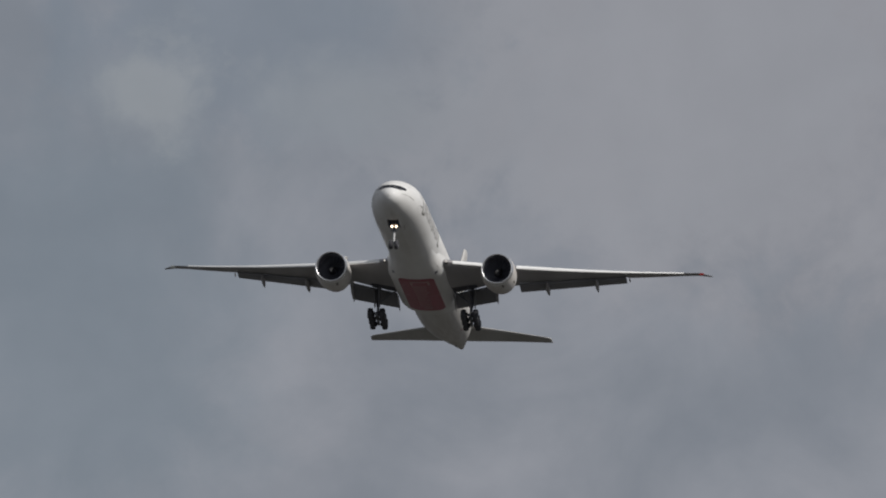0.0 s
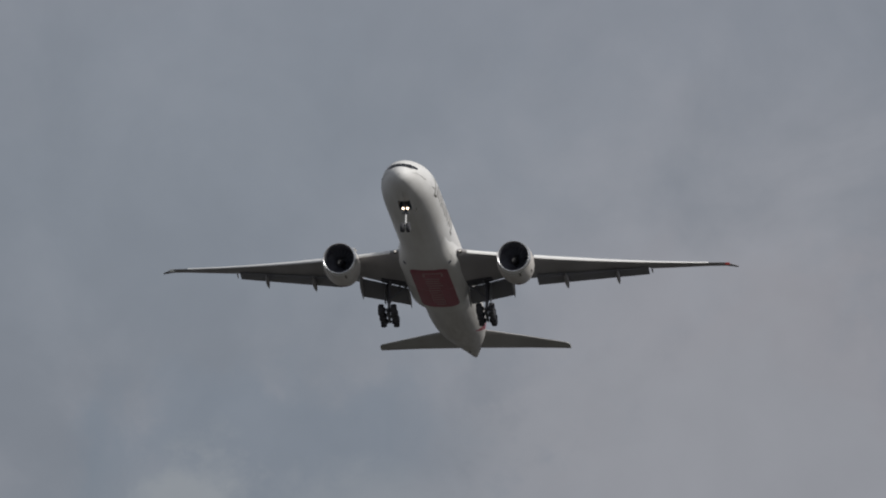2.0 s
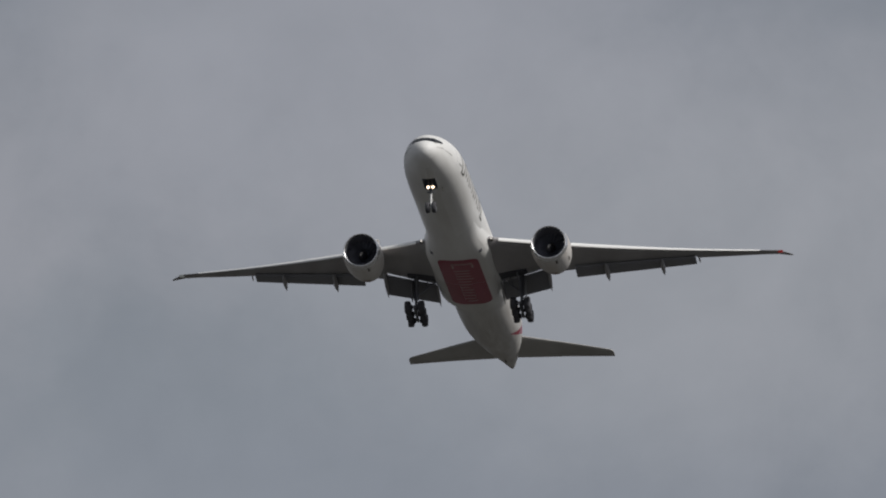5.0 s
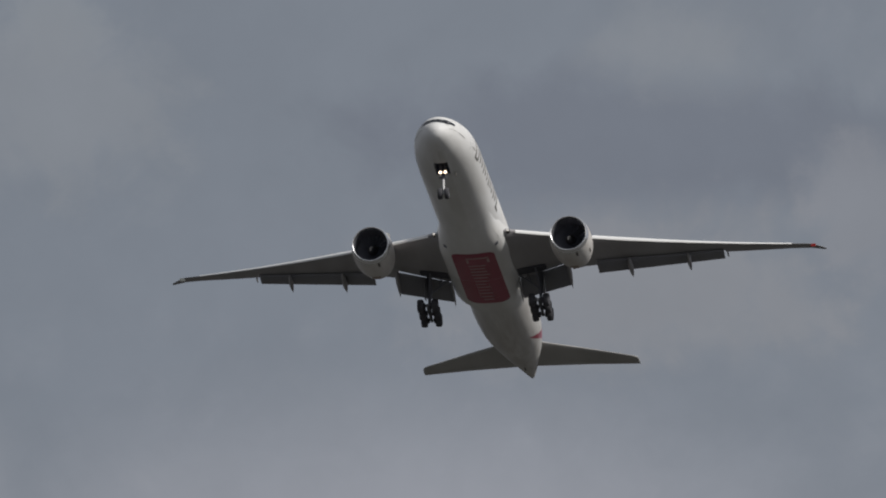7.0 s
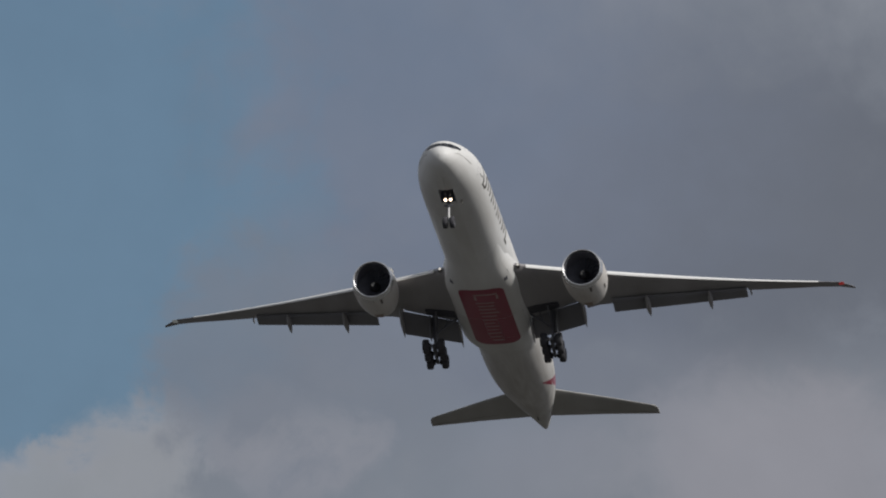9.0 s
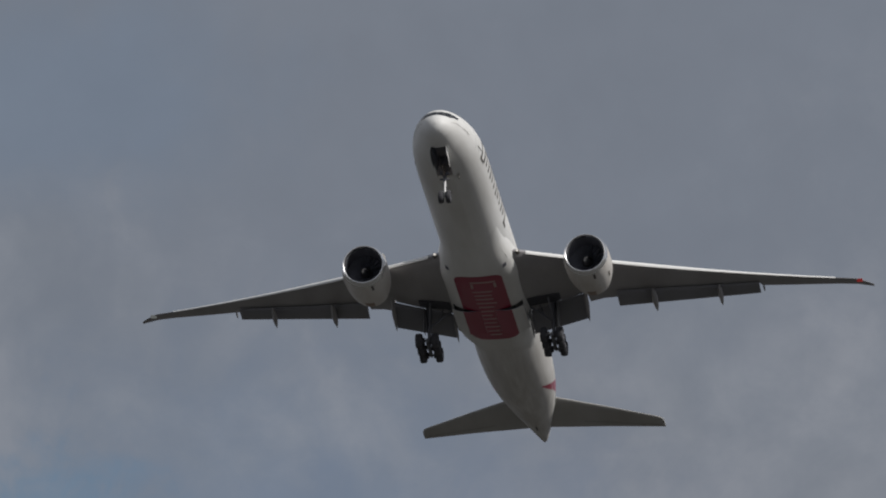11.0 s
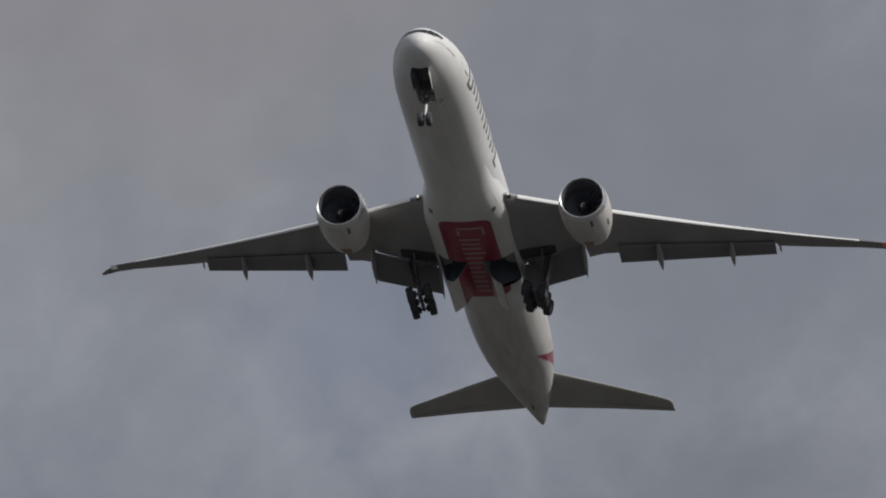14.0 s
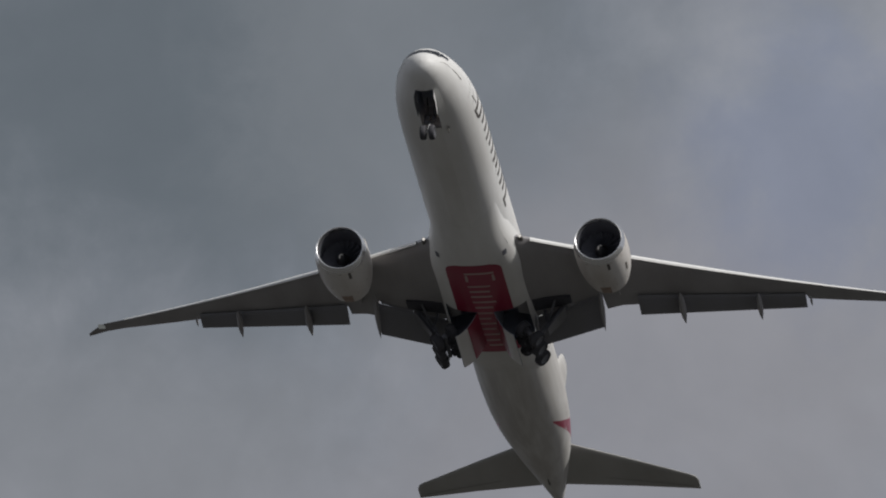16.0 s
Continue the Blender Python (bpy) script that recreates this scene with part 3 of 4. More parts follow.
def airfoil(chord, tc, cut=1.0, start=0.0, n=11):
    """Closed outline (aft, up) of a wing section, cut off at a part of its chord."""
    def half(x):
        return 5 * tc * (0.2969 * math.sqrt(x) - 0.126 * x - 0.3516 * x**2 + 0.2843 * x**3 - 0.1036 * x**4)
    xs = [start + (cut - start) * (1 - math.cos(math.pi * i / n)) / 2 for i in range(n + 1)]
    up = [(x * chord, 1.1 * half(x) * chord + 0.006) for x in xs]
    lo = [(x * chord, -0.9 * half(x) * chord - 0.006 + 0.02 * chord * max(0, x - 0.7)) for x in xs]
    return up[::-1] + lo[1:] if start == 0 else up[::-1] + lo


def wing_le(y):
    if y > 31:
        d = y - 31
        return 46.3 + 0.85 * d + 0.42 * d * d * 0.5, 2.85 + 0.05 * d
    q = y - 3.55
    return 26.7 + 0.714 * q, -1.6 + 0.11 * q + 0.0019 * q * q


def wing_te(y):
    pts = [(0, 39.3), (3.55, 39.3), (9.7, 38.75), (11, 39.1), (23, 43.05), (29.4, 46.45), (31, 47.5), (32.4, 48.3)]
    return float(np.interp(y, [p[0] for p in pts], [p[1] for p in pts]))


def wing_ring(side, y, cut=1.0):
    s, z = wing_le(y)
    c = max(0.12, wing_te(y) - s)
    tc = float(np.interp(y, [3, 10, 20, 32.4], [0.125, 0.105, 0.095, 0.08]))
    inc = math.tan(radians(float(np.interp(y, [3, 12, 32], [3.0, 1.8, 0.0]))))
    return [S(s + u, side * y, z + w - u * inc) for u, w in airfoil(c, tc, cut)]


def slab_ring(side, y, le, te, tc):
    """A section given by its leading and trailing edge (aft, up)."""
    c = math.hypot(te[0] - le[0], te[1] - le[1])
    dx, dz = (te[0] - le[0]) / c, (te[1] - le[1]) / c
    return [S(le[0] + u * dx - w * dz, side * y, le[1] + u * dz + w * dx) for u, w in airfoil(c, tc, 1.0, n=8)]


def canoe(name, parent, mat, a, b, w, h, label):
    """A flap track fairing from a to b."""
    bm = bmesh.new()
    a, b = Vector(a), Vector(b)
    rings = []
    for u, k in ((0, 0.05), (0.08, 0.4), (0.25, 0.85), (0.5, 1.0), (0.75, 0.72), (0.92, 0.3), (1.0, 0.06)):
        p = a.lerp(b, u)
        rings.append([p + Vector((0, w * k * math.cos(t), h * k * math.sin(t))) for t in (2 * math.pi * i / 12 for i in range(12))])
    loft(bm, rings)
    part(name, bm, mat, parent, label)


def make_wing(side):
    bm = bmesh.new()

    def cut(y):   # where the fixed wing ends, as a part of the chord
        return (float(np.interp(y, [3.55, 8.45], [37.75, 36.0])) - wing_le(y)[0]) / (wing_te(y) - wing_le(y)[0])
    st = [(2.2, 0.80), (3.55, cut(3.55)), (6.0, cut(6.0)), (8.45, cut(8.45)), (8.52, 1.0), (9.7, 1.0), (10.9, 1.0), (10.97, 0.80), (14, 0.79), (17, 0.78), (20, 0.76), (23.0, 0.74), (23.08, 1.0),
          (25, 1.0), (27, 1.0), (29.4, 1.0), (31, 1.0), (31.6, 1.0), (32.1, 1.0), (32.4, 1.0)]
    loft(bm, [wing_ring(side, y, c) for y, c in st])
    wing = part("wing", bm, GREY, plane, "grey-painted swept wing with drooped flaps")

    # leading edge slats
    for y0, y1 in ((4.3, 8.3), (11.2, 15.64), (15.65, 20.24), (20.25, 24.84), (24.85, 29.3)):
        bm = bmesh.new()
        rings = []
        for i in range(4):
            y = y0 + (y1 - y0) * i / 3
            s, z = wing_le(y)
            c = max(0.5, wing_te(y) - s)
            k = min(0.75, 0.11 * c + 0.12)
            rings.append([S(s + u, side * y, z + w) for u, w in
                          ((-0.30 * k, -0.30 * k), (-0.36 * k, -0.12 * k), (-0.16 * k, 0.16 * k), (0.4 * k, 0.42 * k), (1.0 * k, 0.55 * k), (0.9 * k, 0.48 * k), (0.3 * k, 0.28 * k), (-0.05 * k, -0.05 * k), (-0.12 * k, -0.28 * k))])
        loft(bm, rings)
        part("slat", bm, SLAT, wing, "pale extended leading edge slat")

    # flaps
    for name, y0, le0, te0, y1, le1, te1 in (
            ("inboard_flap", 3.45, (37.68, -2.44), (40.3, -3.55), 8.45, (36.0, -1.74), (38.35, -3.15)),
            ("outboard_flap", 11.02, (37.1, -1.22), (39.3, -1.72), 22.95, (41.85, 1.0), (43.5, 0.70))):
        bm = bmesh.new()
        rings = []
        for i in range(5):
            u = i / 4
            rings.append(slab_ring(side, y0 + (y1 - y0) * u, [p + (q - p) * u for p, q in zip(le0, le1)], [p + (q - p) * u for p, q in zip(te0, te1)], 0.13))
        loft(bm, rings)
        part(name, bm, FLAP, wing, "grey lowered trailing edge flap")

    # spoilers over the inboard flap
    for y0, y1 in ((3.7, 6.0), (6.03, 8.35)):
        bm = bmesh.new()
        rings = []
        for i in range(3):
            y = y0 + (y1 - y0) * i / 2
            ring = wing_ring(side, y, cut(y))
            up, low = ring[0], ring[-1]
            tip = low + Vector((-0.85, 0, 0.30))
            root = up + Vector((0.12, 0, -0.03))
            rings.append([root, tip, tip + Vector((0, 0, -0.05)), root + Vector((0, 0, -0.12))])
        loft(bm, rings)
        part("spoiler", bm, GREY, wing, "grey spoiler panel above the flap")

    # aileron hinge line and flap track fairings
    for y, a, b, w, h in ((14.15, (37.2, -1.05), (41.1, -1.6), 0.26, 0.38), (19.7, (39.6, 0.0), (42.6, -0.7), 0.22, 0.33),
                          (8.5, (34.3, -1.9), (38.4, -3.45), 0.20, 0.34), (3.35, (37.0, -2.6), (40.7, -3.85), 0.14, 0.26)):
        canoe("flap_track_fairing", wing, GREY, S(a[0], side * y, a[1]), S(b[0], side * y, b[1]), w, h, "pointed flap track fairing under the wing")

    canoe("hinge_fairing", wing, GREY, S(42.2, side * 23.3, 0.98), S(43.45, side * 23.3, 0.80), 0.09, 0.12, "small hinge fairing at the end of the flap")

    # shade of the open leg bay between hull and gear leg, as a dark slab
    bm = bmesh.new()
    rings = []
    for y, s0, s1, z0, z1 in ((3.4, 34.8, 36.7, -2.56, -2.48), (4.3, 34.8, 36.6, -2.44, -2.36), (5.6, 35.0, 36.5, -2.28, -2.20), (6.2, 35.2, 36.3, -2.20, -2.13)):
        rings.append([S(s0, side * y, z0), S(s1, side * y, z1), S(s1, side * y, z1 + 0.35), S(s0, side * y, z0 + 0.35)])
    loft(bm, rings)
    part("leg_bay_shade_slab", bm, LEGBAY_SHADE, wing, "dark slab standing for the shade inside the open main gear leg bay", smooth=False)

    # tip lights and root landing lights
    bm = bmesh.new()
    s, z = wing_le(31.2)
    loft(bm, [[S(s + a, side * y, z + b) for a, b in ((-0.08, 0), (0.1, 0.1), (0.5, 0.06), (0.5, -0.06), (0.1, -0.1))] for y in (31.0, 31.25, 31.5)])
    part("navigation_light", bm, NAV_RED if side > 0 else NAV_GREEN, wing, "red wing tip light" if side > 0 else "small white wing tip light")
    bm = bmesh.new()
    s, z = wing_le(3.6)
    tube(bm, S(s - 0.25, side * 3.62, z), S(s + 0.6, side * 3.62, z), 0.15, 0.26, 16)
    part("root_light_housing", bm, SEAM, wing, "dark landing light housing in the wing root")
    bm = bmesh.new()
    tube(bm, S(s - 0.29, side * 3.62, z), S(s - 0.2, side * 3.62, z), 0.11, 0.11, 16)
    part("root_light", bm, LAMP_SMALL, wing, "small bright wing root light")


for side in (-1, 1):
    make_wing(side)


# ---------------------------------------------------------------- engines
ENG_Y, ENG_Z = 9.74, -2.70


def blade_mesh():
    bm = bmesh.new()
    rings = []
    for r, tw, ch in ((0.5, 20, 0.34), (0.9, 38, 0.44), (1.3, 52, 0.5), (1.63, 60, 0.46)):
        t = radians(tw)
        da, dx, sw = ch * math.sin(t) / r / 2, ch * math.cos(t) / 2, 0.10 * math.sin(r * 2.4)
        p0, p1 = Vector((dx - sw, r * math.cos(da), -r * math.sin(da))), Vector((-dx - sw, r * math.cos(da), r * math.sin(da)))
        rings.append([p0, p0 + Vector((-0.03, 0, 0)), p1 + Vector((-0.03, 0, 0)), p1])
    loft(bm, rings)
    bmesh.ops.recalc_face_normals(bm, faces=bm.faces)
    me = bpy.data.meshes.new("fan_blade")
    bm.to_mesh(me)
    bm.free()
    me.materials.append(TITAN)
    return me


BLADE = blade_mesh()


def make_engine(side):
    c = (side * ENG_Y, ENG_Z)
    bm = bmesh.new()
    revolve(bm, [(25.78, 1.925), (26.2, 1.985), (26.9, 2.03), (27.8, 2.03), (28.8, 1.98), (29.8, 1.84), (30.6, 1.66), (31.1, 1.52), (31.12, 1.46), (29.5, 1.55)], c, 48)
    eng = part("engine", bm, NACELLE, plane, "large white turbofan nacelle under the wing")
    bm = bmesh.new()
    revolve(bm, [(25.79, 1.928), (25.55, 1.885), (25.38, 1.82), (25.30, 1.75), (25.33, 1.69), (25.48, 1.65), (25.7, 1.635)], c, 48)
    part("inlet_lip", bm, CHROME, eng, "polished metal inlet lip")
    bm = bmesh.new()
    revolve(bm, [(25.7, 1.634), (26.2, 1.64), (27.0, 1.66), (27.6, 1.66)], c, 48)
    part("inlet_duct", bm, LINER, eng, "dark grey inlet duct")
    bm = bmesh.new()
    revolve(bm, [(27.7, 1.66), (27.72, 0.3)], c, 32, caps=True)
    part("fan_disc", bm, BAYPAINT_HAZED, eng, "blue-grey disc behind the fan, lightened for haze")
    for i in range(22):
        ob = new("fan_blade", BLADE)
        ob.parent, ob.location = eng, S(27.3, *c)
        ob.rotation_euler = (2 * math.pi * i / 22, 0, 0)
    bm = bmesh.new()
    revolve(bm, [(26.55, 0.02), (26.6, 0.10), (26.75, 0.24), (26.95, 0.38), (27.25, 0.52)], c, 24, caps=True)
    spin = part("spinner", bm, BLACK, eng, "dark spinner")
    bm = bmesh.new()
    rows = []
    for i in range(15):
        a = 1.1 * math.pi * i / 14 + 0.6
        r = 0.02 + 0.16 * i / 14
        rows.append([S(26.52 + 0.62 * rr**1.15, c[0] + rr * math.cos(a), c[1] + rr * math.sin(a)) for rr in (r, r + 0.10)])
    loft(bm, rows, closed=False)
    part("spinner_spiral", bm, MARK, eng, "white spiral painted on the spinner")
    bm = bmesh.new()
    revolve(bm, [(29.6, 1.15), (30.6, 1.16), (31.4, 1.02), (32.2, 0.80), (32.22, 0.74), (31.4, 0.9)], c, 32)
    part("core_nozzle", bm, HOT, eng, "dull metal core nozzle")
    bm = bmesh.new()
    revolve(bm, [(31.4, 0.66), (32.4, 0.5), (33.1, 0.22), (33.4, 0.03)], c, 24, caps=True)
    part("exhaust_plug", bm, HOT, eng, "dull metal exhaust cone")
    # pylon
    bm = bmesh.new()
    rings = []
    for s, zl, zt, w in ((27.0, -0.75, -0.66, 0.08), (28.2, -1.0, -0.40, 0.22), (30.0, -1.3, -0.45, 0.30), (32.0, -1.9, -0.9, 0.30), (34.5, -1.9, -1.1, 0.24), (36.5, -1.55, -1.3, 0.06)):
        rings.append([S(s, c[0] - w, zl), S(s, c[0] + w, zl), S(s, c[0] + w * 0.7, zt), S(s, c[0] - w * 0.7, zt)])
    loft(bm, rings)
    part("pylon", bm, GREY, eng, "grey engine pylon")
    # strake on the inboard shoulder, vents on the lower cowl
    bm = bmesh.new()
    a = radians(48) if side < 0 else radians(132)
    d = Vector((0, math.cos(a), math.sin(a)))
    o = Vector((0, c[0], c[1]))
    q = Vector((0, -d.z, d.y)) * 0.025
    rings = []
    for u, h in ((26.6, 0.02), (27.2, 0.28), (28.0, 0.36), (28.2, 0.30)):
        p = Vector((35 - u, 0, 0)) + o + d * 1.97
        rings.append([p - q, p + q, p + q + d * (0.05 + h), p - q + d * (0.05 + h)])
    loft(bm, rings)
    part("strake", bm, WHITE, eng, "small white nacelle strake")

    def cowl(name, s0, s1, a0, a1, mat, label):
        bm = bmesh.new()
        rows = []
        for i in range(4):
            u = s0 + (s1 - s0) * i / 3
            r = float(np.interp(u, [25.78, 26.2, 26.9, 27.8, 28.8, 29.8, 30.6, 31.1], [1.925, 1.985, 2.03, 2.03, 1.98, 1.84, 1.66, 1.52])) + 0.012
            rows.append([S(u, c[0] + r * math.cos(radians(a0 + (a1 - a0) * k / 6)), c[1] + r * math.sin(radians(a0 + (a1 - a0) * k / 6))) for k in range(7)])
        loft(bm, rows, closed=False)
        part(name, bm, mat, eng, label)
    cowl("cowl_vent", 25.95, 26.75, 288, 294, SEAM, "dark cowl vent")
    for s0 in (26.02, 28.3, 29.3):
        cowl("cowl_seam", s0, s0 + 0.04, 185, 355, SEAM, "")
    cowl("cowl_stain", 29.5, 31.0, 258, 283, STAIN, "brown heat-stained patch under the cowl")
    cowl("cowl_marking", 27.4, 28.4, 330 if side > 0 else 200, 336 if side > 0 else 206, SEAM, "small dark lettering as a plain bar")


for side in (-1, 1):
    make_engine(side)


# ---------------------------------------------------------------- tail
def make_tail():
    for side in (-1, 1):
        bm = bmesh.new()
        rings = []
        for y, le, te, z in ((0.6, 63.4, 70.6, 0.95), (2.0, 64.6, 70.9, 1.0), (6.0, 67.7, 72.0, 1.28), (10.2, 70.95, 73.2, 1.5), (10.6, 71.35, 73.32, 1.52), (10.77, 71.9, 73.36, 1.52)):
            rings.append([S(le + u, side * y, z + w - 0.02 * u) for u, w in airfoil(te - le, 0.09)])
        loft(bm, rings)
        hs = part("tailplane", bm, TAILGREY, plane, "grey swept tailplane")
        bm = bmesh.new()
        rows = []
        for y, le, te in ((2.0, 64.6, 70.9), (10.4, 71.2, 73.25)):
            s = te - 0.28 * (te - le)
            z = 1.0 + (y - 2) * 0.06
            rows.append([S(s, side * y, z - 0.10 - 0.12 * (1 - y / 12)), S(s + 0.05, side * y, z - 0.10 - 0.12 * (1 - y / 12))])
        loft(bm, rows, closed=False)
        part("elevator_seam", bm, SEAM, hs)
    bm = bmesh.new()
    rings = []
    for z, le, te in ((2.4, 58.6, 70.2), (3.2, 60.6, 70.4), (7.0, 65.0, 71.9), (11.6, 70.0, 73.6), (12.1, 70.7, 73.75), (12.25, 71.4, 73.8)):
        rings.append([S(le + u, w, z) for u, w in airfoil(te - le, 0.09)])
    loft(bm, rings)
    fin = part("fin", bm, WHITE, plane, "white tail fin with painted flag bands")
    for mat, z0, z1, a, b in ((RED, 3.3, 9.6, 0.05, 0.3), (GREEN, 3.3, 9.4, 0.32, 0.55), (BLACK, 3.3, 8.5, 0.6, 0.85)):
        for q in (-1, 1):
            bm = bmesh.new()
            rows = []
            for i in range(9):
                z = z0 + (z1 - z0) * i / 8
                le, te = np.interp(z, [3.2, 7.0, 11.6], [60.6, 65.0, 70.0]), np.interp(z, [3.2, 7.0, 11.6], [70.4, 71.9, 73.6])
                c = te - le
                row = []
                for k in range(5):
                    x = a + (b - a) * k / 4
                    w = 1.12 * 5 * 0.09 * (0.2969 * math.sqrt(x) - 0.126 * x - 0.3516 * x**2 + 0.2843 * x**3 - 0.1036 * x**4) * c + 0.02
                    row.append(S(le + x * c, q * w, z))
                rows.append(row)
            loft(bm, rows, closed=False)
            part("flag_band", bm, mat, fin, "painted flag band")
    bm = bmesh.new()
    tube(bm, S(73.2, 0, 0.98), S(73.55, 0, 1.0), 0.16, 0.14, 14)
    part("exhaust_pipe", bm, HOT, plane, "dark auxiliary exhaust pipe")
    bm = bmesh.new()
    loft(bm, [[S(s, y, z) for y, z in ((-0.05, zb), (0.05, zb), (0.04, zb - h), (-0.04, zb - h))] for s, zb, h in ((66.8, -0.72, 0.05), (67.6, -0.55, 0.22), (68.0, -0.47, 0.18))])
    part("tail_skid", bm, SEAM, plane, "small dark tail skid")


make_tail()


# ---------------------------------------------------------------- landing gear
def tyre_mesh(bm, x, y, z, r, w, n=28):
    revolve(bm, [(y - w * 0.36, r * 0.60), (y - w * 0.5, r * 0.70), (y - w * 0.5, r * 0.86), (y - w * 0.36, r * 0.97), (y - w * 0.12, r), (y + w * 0.12, r), (y + w * 0.36, r * 0.97), (y + w * 0.5, r * 0.86), (y + w * 0.5, r * 0.70), (y + w * 0.36, r * 0.60)], (x, z), n, axis="y")


def rim_mesh(bm, x, y, z, r, w, n=20):
    revolve(bm, [(y - w * 0.30, 0.05), (y - w * 0.30, r * 0.45), (y - w * 0.40, r * 0.61), (y + w * 0.40, r * 0.61), (y + w * 0.30, r * 0.45), (y + w * 0.30, 0.05)], (x, z), n, axis="y", caps=True)


def wheel(parent, x, y, z, r, w):
    bm = bmesh.new()
    tyre_mesh(bm, x, y, z, r, w)
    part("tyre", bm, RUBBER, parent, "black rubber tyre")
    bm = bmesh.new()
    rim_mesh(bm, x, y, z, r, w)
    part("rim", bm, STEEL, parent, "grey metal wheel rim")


NOSE_PIVOT = S(6.35, 0, -2.25)


def make_nose_gear():
    """In the pivot's space: x forward, z down the leg is negative."""
    bm = bmesh.new()
    tube(bm, (0.04, 0, -1.35), (0.08, 0, -3.0), 0.105, 0.10, 14)
    tube(bm, (0.08, -0.36, -2.98), (0.08, 0.36, -2.98), 0.075, 0.075, 12)
    gear = part("nose_gear", bm, WHITE_GEAR, plane, "white nose gear leg with two wheels")
    gear.location = NOSE_PIVOT
    bm = bmesh.new()
    tube(bm, (0, 0, 0.15), (0.05, 0, -1.5), 0.15, 0.14, 16)
    tube(bm, (0, -0.5, 0.0), (0, 0.5, 0.0), 0.10, 0.10, 12)
    part("outer_cylinder", bm, STEEL, gear, "grey upper leg cylinder")
    for y in (-0.33, 0.33):
        wheel(gear, 0.08, y, -2.98, 0.56, 0.42)
    bm = bmesh.new()
    for y in (-0.16, 0.16):
        tube(bm, (0.02, y, -1.6), (-0.32, y * 0.6, -2.2), 0.035)
        tube(bm, (-0.32, y * 0.6, -2.2), (0.02, y * 0.5, -2.8), 0.035)
    part("torque_link", bm, STEEL, gear, "grey torque link")
    bm = bmesh.new()
    for y in (-0.32, 0.32):
        tube(bm, (1.75, y, 0.5), (0.06, y * 0.4, -1.1), 0.05)
    part("drag_brace", bm, STEEL, gear, "grey drag brace")
    bm = bmesh.new()
    block(bm, (0.10, -0.42, -1.42), (0.2, 0.42, -1.28), 0.02)
    part("light_bracket", bm, STEEL, gear, "grey bracket on the leg")
    return gear


NOSE_GEAR = make_nose_gear()
LIGHT_PIVOTS = [(0.40, y, -0.92) for y in (-0.24, 0.24)]


def make_gear_lights():
    made = []
    for p in LIGHT_PIVOTS:
        bm = bmesh.new()
        revolve(bm, [(35 - 0.10, 0.165), (35 - 0.06, 0.16), (35 + 0.12, 0.09), (35 + 0.18, 0.04)], (0, 0), 20, caps=True)
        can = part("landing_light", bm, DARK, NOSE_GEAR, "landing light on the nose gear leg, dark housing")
        can.location = p
        made.append(can)
        bm = bmesh.new()
        revolve(bm, [(35 - 0.125, 0.03), (35 - 0.12, 0.11), (35 - 0.104, 0.145)], (0, 0), 20, caps=True)
        lens = part("light_lens", bm, LAMP_ON, NOSE_GEAR, "glowing landing light lens")
        lens.location = p
        made.append(lens)
    return made


GEAR_LIGHTS = make_gear_lights()

MAIN_PIVOT_Z = -2.1


def make_main_gear(side):
    bm = bmesh.new()
    tube(bm, (0, 0, 0.2), (-0.15, 0, -2.2), 0.26, 0.24, 18)
    tube(bm, (-0.15, 0, -2.15), (-0.22, 0, -3.65), 0.165, 0.165, 16)
    tube(bm, (0.9, 0, 0.05), (-0.9, 0, 0.05), 0.16, 0.16, 12)
    gear = part("main_gear", bm, STEEL, plane, "grey main gear leg with a six-wheel truck")
    gear.location = S(36.9, side * 5.49, MAIN_PIVOT_Z)
    bm = bmesh.new()
    tube(bm, (-0.1, -side * 2.3, -0.1), (-0.12, -side * 0.1, -1.75), 0.10)
    tube(bm, (1.7, -side * 0.3, -0.2), (-0.05, 0, -1.9), 0.09)
    tube(bm, (-0.1, -side * 1.2, -0.15), (-0.12, -side * 0.9, -1.1), 0.06)
    part("side_brace", bm, STEEL, gear, "grey folding side and drag braces")
    bm = bmesh.new()
    rings = []
    for z, w in ((-0.2, 0.75), (-1.2, 0.7), (-2.3, 0.5)):
        rings.append([Vector((x, side * 0.42 + q, z)) for x, q in ((w, 0), (w, 0.05), (-w, 0.05), (-w, 0))])
    loft(bm, rings)
    part("leg_door", bm, FLAP, gear, "grey door fixed to the gear leg")
    return gear


MAIN_GEARS = [(side, make_main_gear(side)) for side in (-1, 1)]
TRUCK_DROP = Vector((-0.22, 0, -3.67))       # from the leg's pivot to the truck's


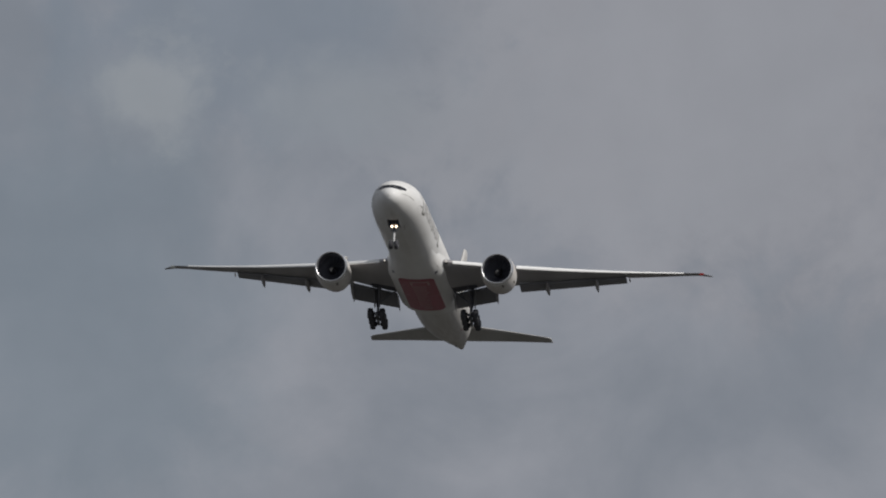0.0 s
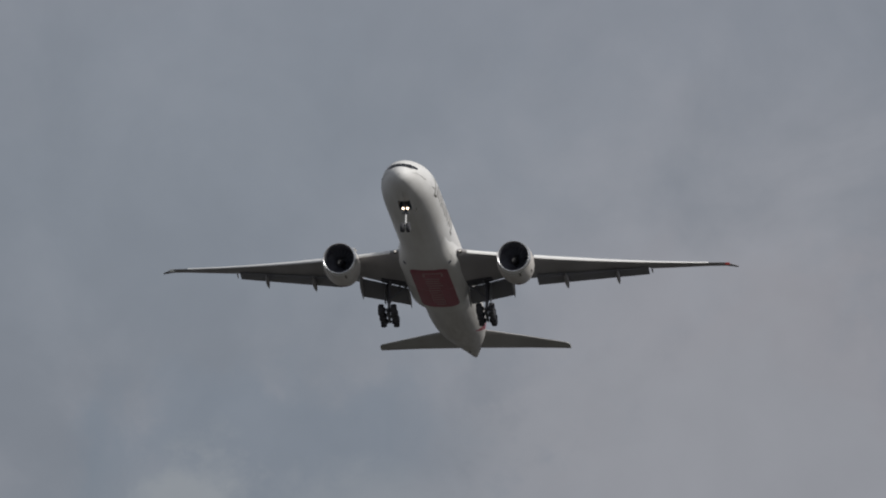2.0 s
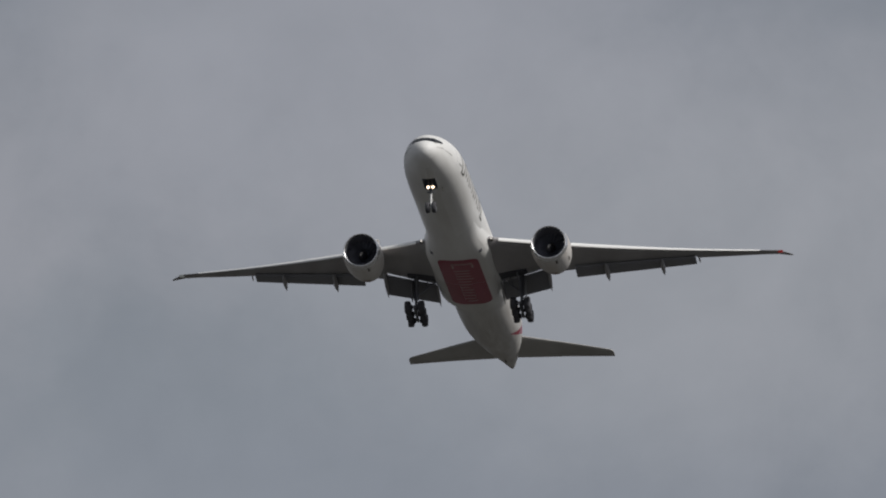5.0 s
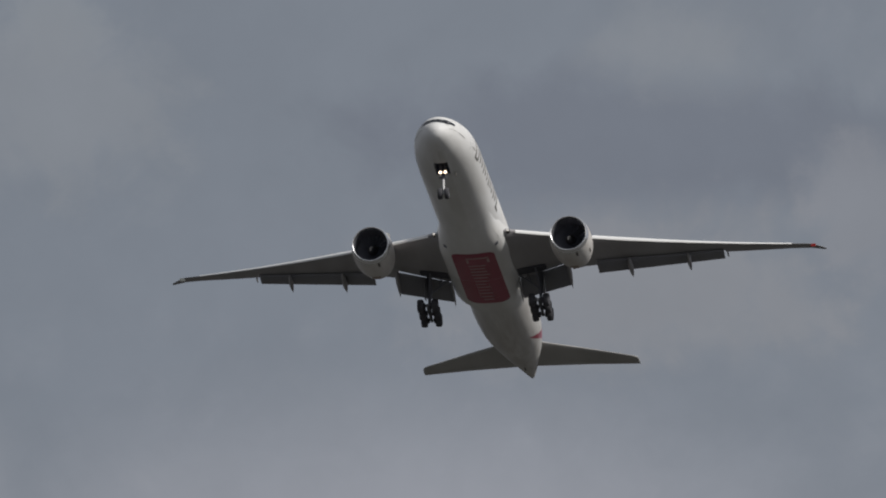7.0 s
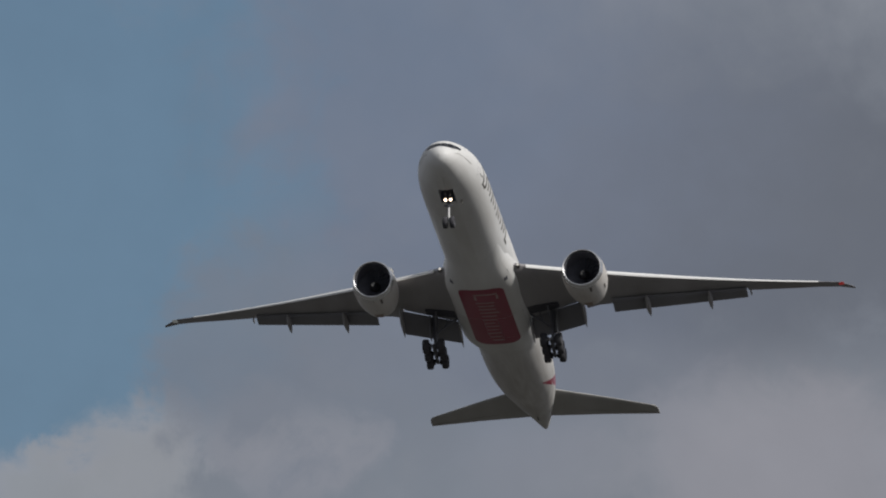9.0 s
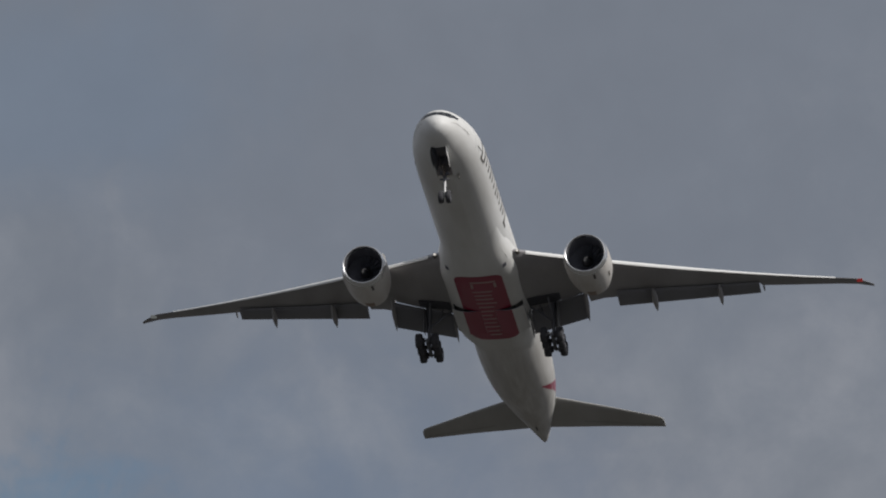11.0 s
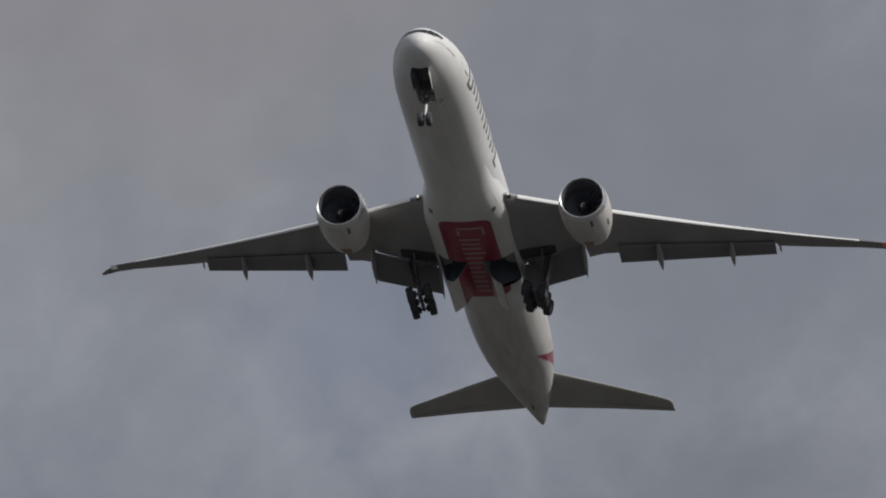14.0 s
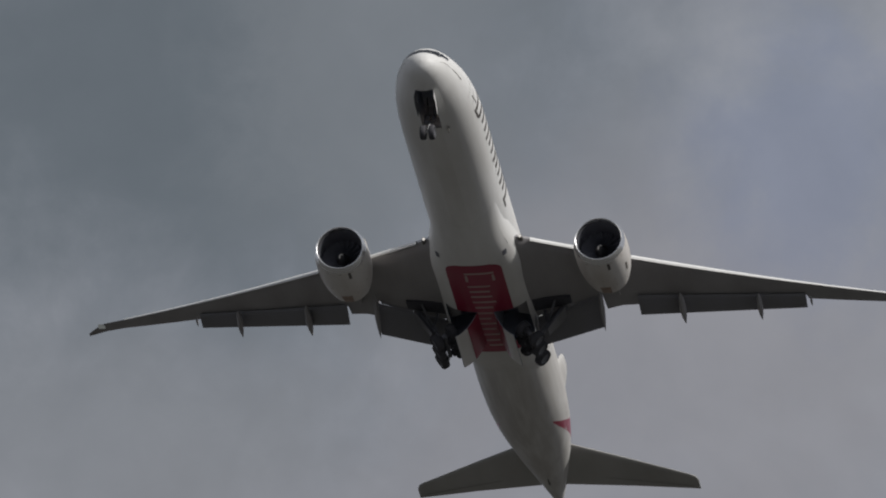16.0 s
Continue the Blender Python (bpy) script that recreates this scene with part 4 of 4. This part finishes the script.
def make_truck(side):
    """The six-wheel truck, about its pivot at the leg's foot."""
    bm = bmesh.new()
    tube(bm, (1.6, 0, 0), (-1.6, 0, 0), 0.17, 0.15, 12)
    for k in (-1.45, 0, 1.45):
        tube(bm, (k, -0.85, 0), (k, 0.85, 0), 0.085)
    truck = part("wheel_truck", bm, STEEL, plane, "grey six-wheel truck of the main gear")
    truck.location = S(36.9, side * 5.49, MAIN_PIVOT_Z) + TRUCK_DROP
    for k in (-1.45, 0, 1.45):
        for y in (-0.71, 0.71):
            wheel(truck, k, y, 0, 0.67, 0.58)
            bm = bmesh.new()
            tube(bm, (k, y * 0.30, 0), (k, y * 0.66, 0), 0.27, 0.31, 16)
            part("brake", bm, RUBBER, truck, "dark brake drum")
    bm = bmesh.new()
    tube(bm, (1.1, side * 0.12, 0.12), (0.12, side * 0.12, 0.85), 0.06)
    part("truck_actuator", bm, STEEL, truck, "thin grey truck positioning strut")
    return truck


TRUCKS = [(side, make_truck(side)) for side in (-1, 1)]


# ---------------------------------------------------------------- what moves
FLIGHT_ROWS = [  # seconds, x, y, z, roll, pitch, heading
    (0, 32.40, 3375.61, 326.75, -1.494, -10.016, 262.694),
    (0.5, 31.37, 3334.19, 334.52, -1.210, -10.411, 262.698),
    (1, 30.33, 3292.87, 342.31, -0.801, -10.703, 262.712),
    (1.5, 29.30, 3251.64, 350.10, -0.350, -10.955, 262.696),
    (2, 28.26, 3210.50, 357.91, -0.022, -11.132, 262.695),
    (2.5, 27.23, 3169.46, 365.72, 0.202, -11.281, 262.660),
    (3, 26.20, 3128.51, 373.55, 0.493, -11.379, 262.570),
    (3.5, 25.17, 3087.65, 381.38, 0.879, -11.426, 262.498),
    (4, 24.14, 3046.88, 389.23, 1.227, -11.453, 262.440),
    (4.5, 23.11, 3006.20, 397.09, 1.423, -11.494, 262.329),
    (5, 22.09, 2965.60, 404.96, 1.429, -11.641, 262.162),
    (5.5, 21.06, 2925.10, 412.84, 1.343, -11.737, 261.984),
    (6, 20.04, 2884.68, 420.73, 1.824, -11.755, 262.028),
    (6.5, 19.02, 2844.34, 428.64, 1.923, -11.825, 261.979),
    (7, 18.00, 2804.08, 436.56, 2.077, -11.851, 261.907),
    (7.5, 16.99, 2763.91, 444.49, 2.530, -11.827, 261.821),
    (8, 15.97, 2723.82, 452.43, 2.580, -11.733, 261.807),
    (8.5, 14.96, 2683.80, 460.39, 2.332, -11.653, 261.797),
    (9, 13.95, 2643.86, 468.36, 1.990, -11.632, 261.738),
    (9.5, 12.94, 2603.99, 476.34, 1.724, -11.678, 261.654),
    (10, 11.93, 2564.19, 484.33, 1.768, -11.935, 261.858),
    (10.5, 10.92, 2524.45, 492.34, 1.703, -12.142, 261.932),
    (11, 9.92, 2484.79, 500.36, 1.547, -12.368, 262.040),
    (11.5, 8.92, 2445.18, 508.40, 1.371, -12.228, 262.039),
    (12, 7.92, 2405.63, 516.44, 1.408, -12.231, 261.975),
    (12.5, 6.92, 2366.13, 524.50, 1.445, -12.260, 261.908),
    (13, 5.93, 2326.69, 532.57, 1.131, -12.308, 261.867),
    (13.5, 4.94, 2287.29, 540.64, 0.364, -12.355, 261.847),
    (14, 3.95, 2247.94, 548.73, -0.252, -12.430, 261.857),
    (14.5, 2.97, 2208.62, 556.83, -0.445, -12.463, 261.846),
    (15, 1.99, 2169.34, 564.94, -0.398, -12.554, 261.799),
    (15.5, 1.01, 2130.08, 573.05, -0.332, -12.694, 261.730),
    (16, 0.04, 2090.85, 581.17, -0.349, -12.816, 261.652),
]
# seconds and degrees: nose gear swing forward, main gear swing inward, opening of the doors, turn of the gear lights
NOSE_SWING = [(0, 0), (12.0, 0), (12.5, 2), (13, 5), (13.5, 8), (14, 13), (14.5, 18), (15, 24.5), (15.5, 30.5), (16, 37)]
MAIN_SWING = [(0, 0), (9.4, 0), (10.2, 0), (11.3, 0), (12.5, 0), (13.0, 0), (13.5, 4), (14, 13), (14.5, 20), (15, 26), (15.5, 32.5), (16, 38)]
TRUCK_TILT = [(0, 9), (9.4, 9), (10.2, 6), (11.3, 1.5), (12.5, 0), (13.0, 0), (13.5, 0), (14, 0), (14.5, 0), (15, 0), (15.5, 0), (16, 0)]
WELL_DOORS = [(0, 0), (10.4, 0), (11.3, 22), (12.0, 48), (12.5, 60), (13.0, 68), (13.5, 72), (16, 72)]
NOSE_DOORS = [(0, 0), (9.4, 0), (10.0, 35), (10.8, 80), (11.2, 88), (16, 88)]
LIGHT_TURN = [(0, 0), (9.6, 0), (10.2, 70), (10.8, 140), (16, 140)]


def hinged(ob, rows, turn):
    p = ob.location.copy()
    walk(ob, [(t, Matrix.Translation(p) @ turn(a)) for t, a in rows])


def motions():
    walk(plane, [(t, pose(x, y, z, rx, ry, rz)) for t, x, y, z, rx, ry, rz in FLIGHT_ROWS])
    hinged(NOSE_GEAR, NOSE_SWING, lambda a: pose(0, 0, 0, 0, -a, 0))
    for side, gear in MAIN_GEARS:
        hinged(gear, MAIN_SWING, lambda a: pose(0, 0, 0, -side * a, 0, 0))
    for side, truck in TRUCKS:
        rows = []
        for t, tilt in TRUCK_TILT:
            a = float(np.interp(t, [r[0] for r in MAIN_SWING], [r[1] for r in MAIN_SWING]))
            rows.append((t, Matrix.Translation(S(36.9, side * 5.49, MAIN_PIVOT_Z)) @ pose(0, 0, 0, -side * a, 0, 0) @ Matrix.Translation(TRUCK_DROP) @ pose(0, 0, 0, 0, -tilt, 0)))
        walk(truck, rows)
    for side, door in MAIN_DOORS:
        hinged(door, WELL_DOORS, lambda a: pose(0, 0, 0, -side * a, 0, 0))
    for side, door, axis in NOSE_DOORS_FRONT:
        hinged(door, NOSE_DOORS, lambda a: Matrix.Rotation(radians(side * a), 4, axis))
    for side, door, axis in NOSE_DOORS_REAR:
        hinged(door, [(0, 88), (16, 88)], lambda a: Matrix.Rotation(radians(side * a), 4, axis))
    for lamp in GEAR_LIGHTS:
        hinged(lamp, LIGHT_TURN, lambda a: pose(0, 0, 0, 0, -a, 0))


motions()
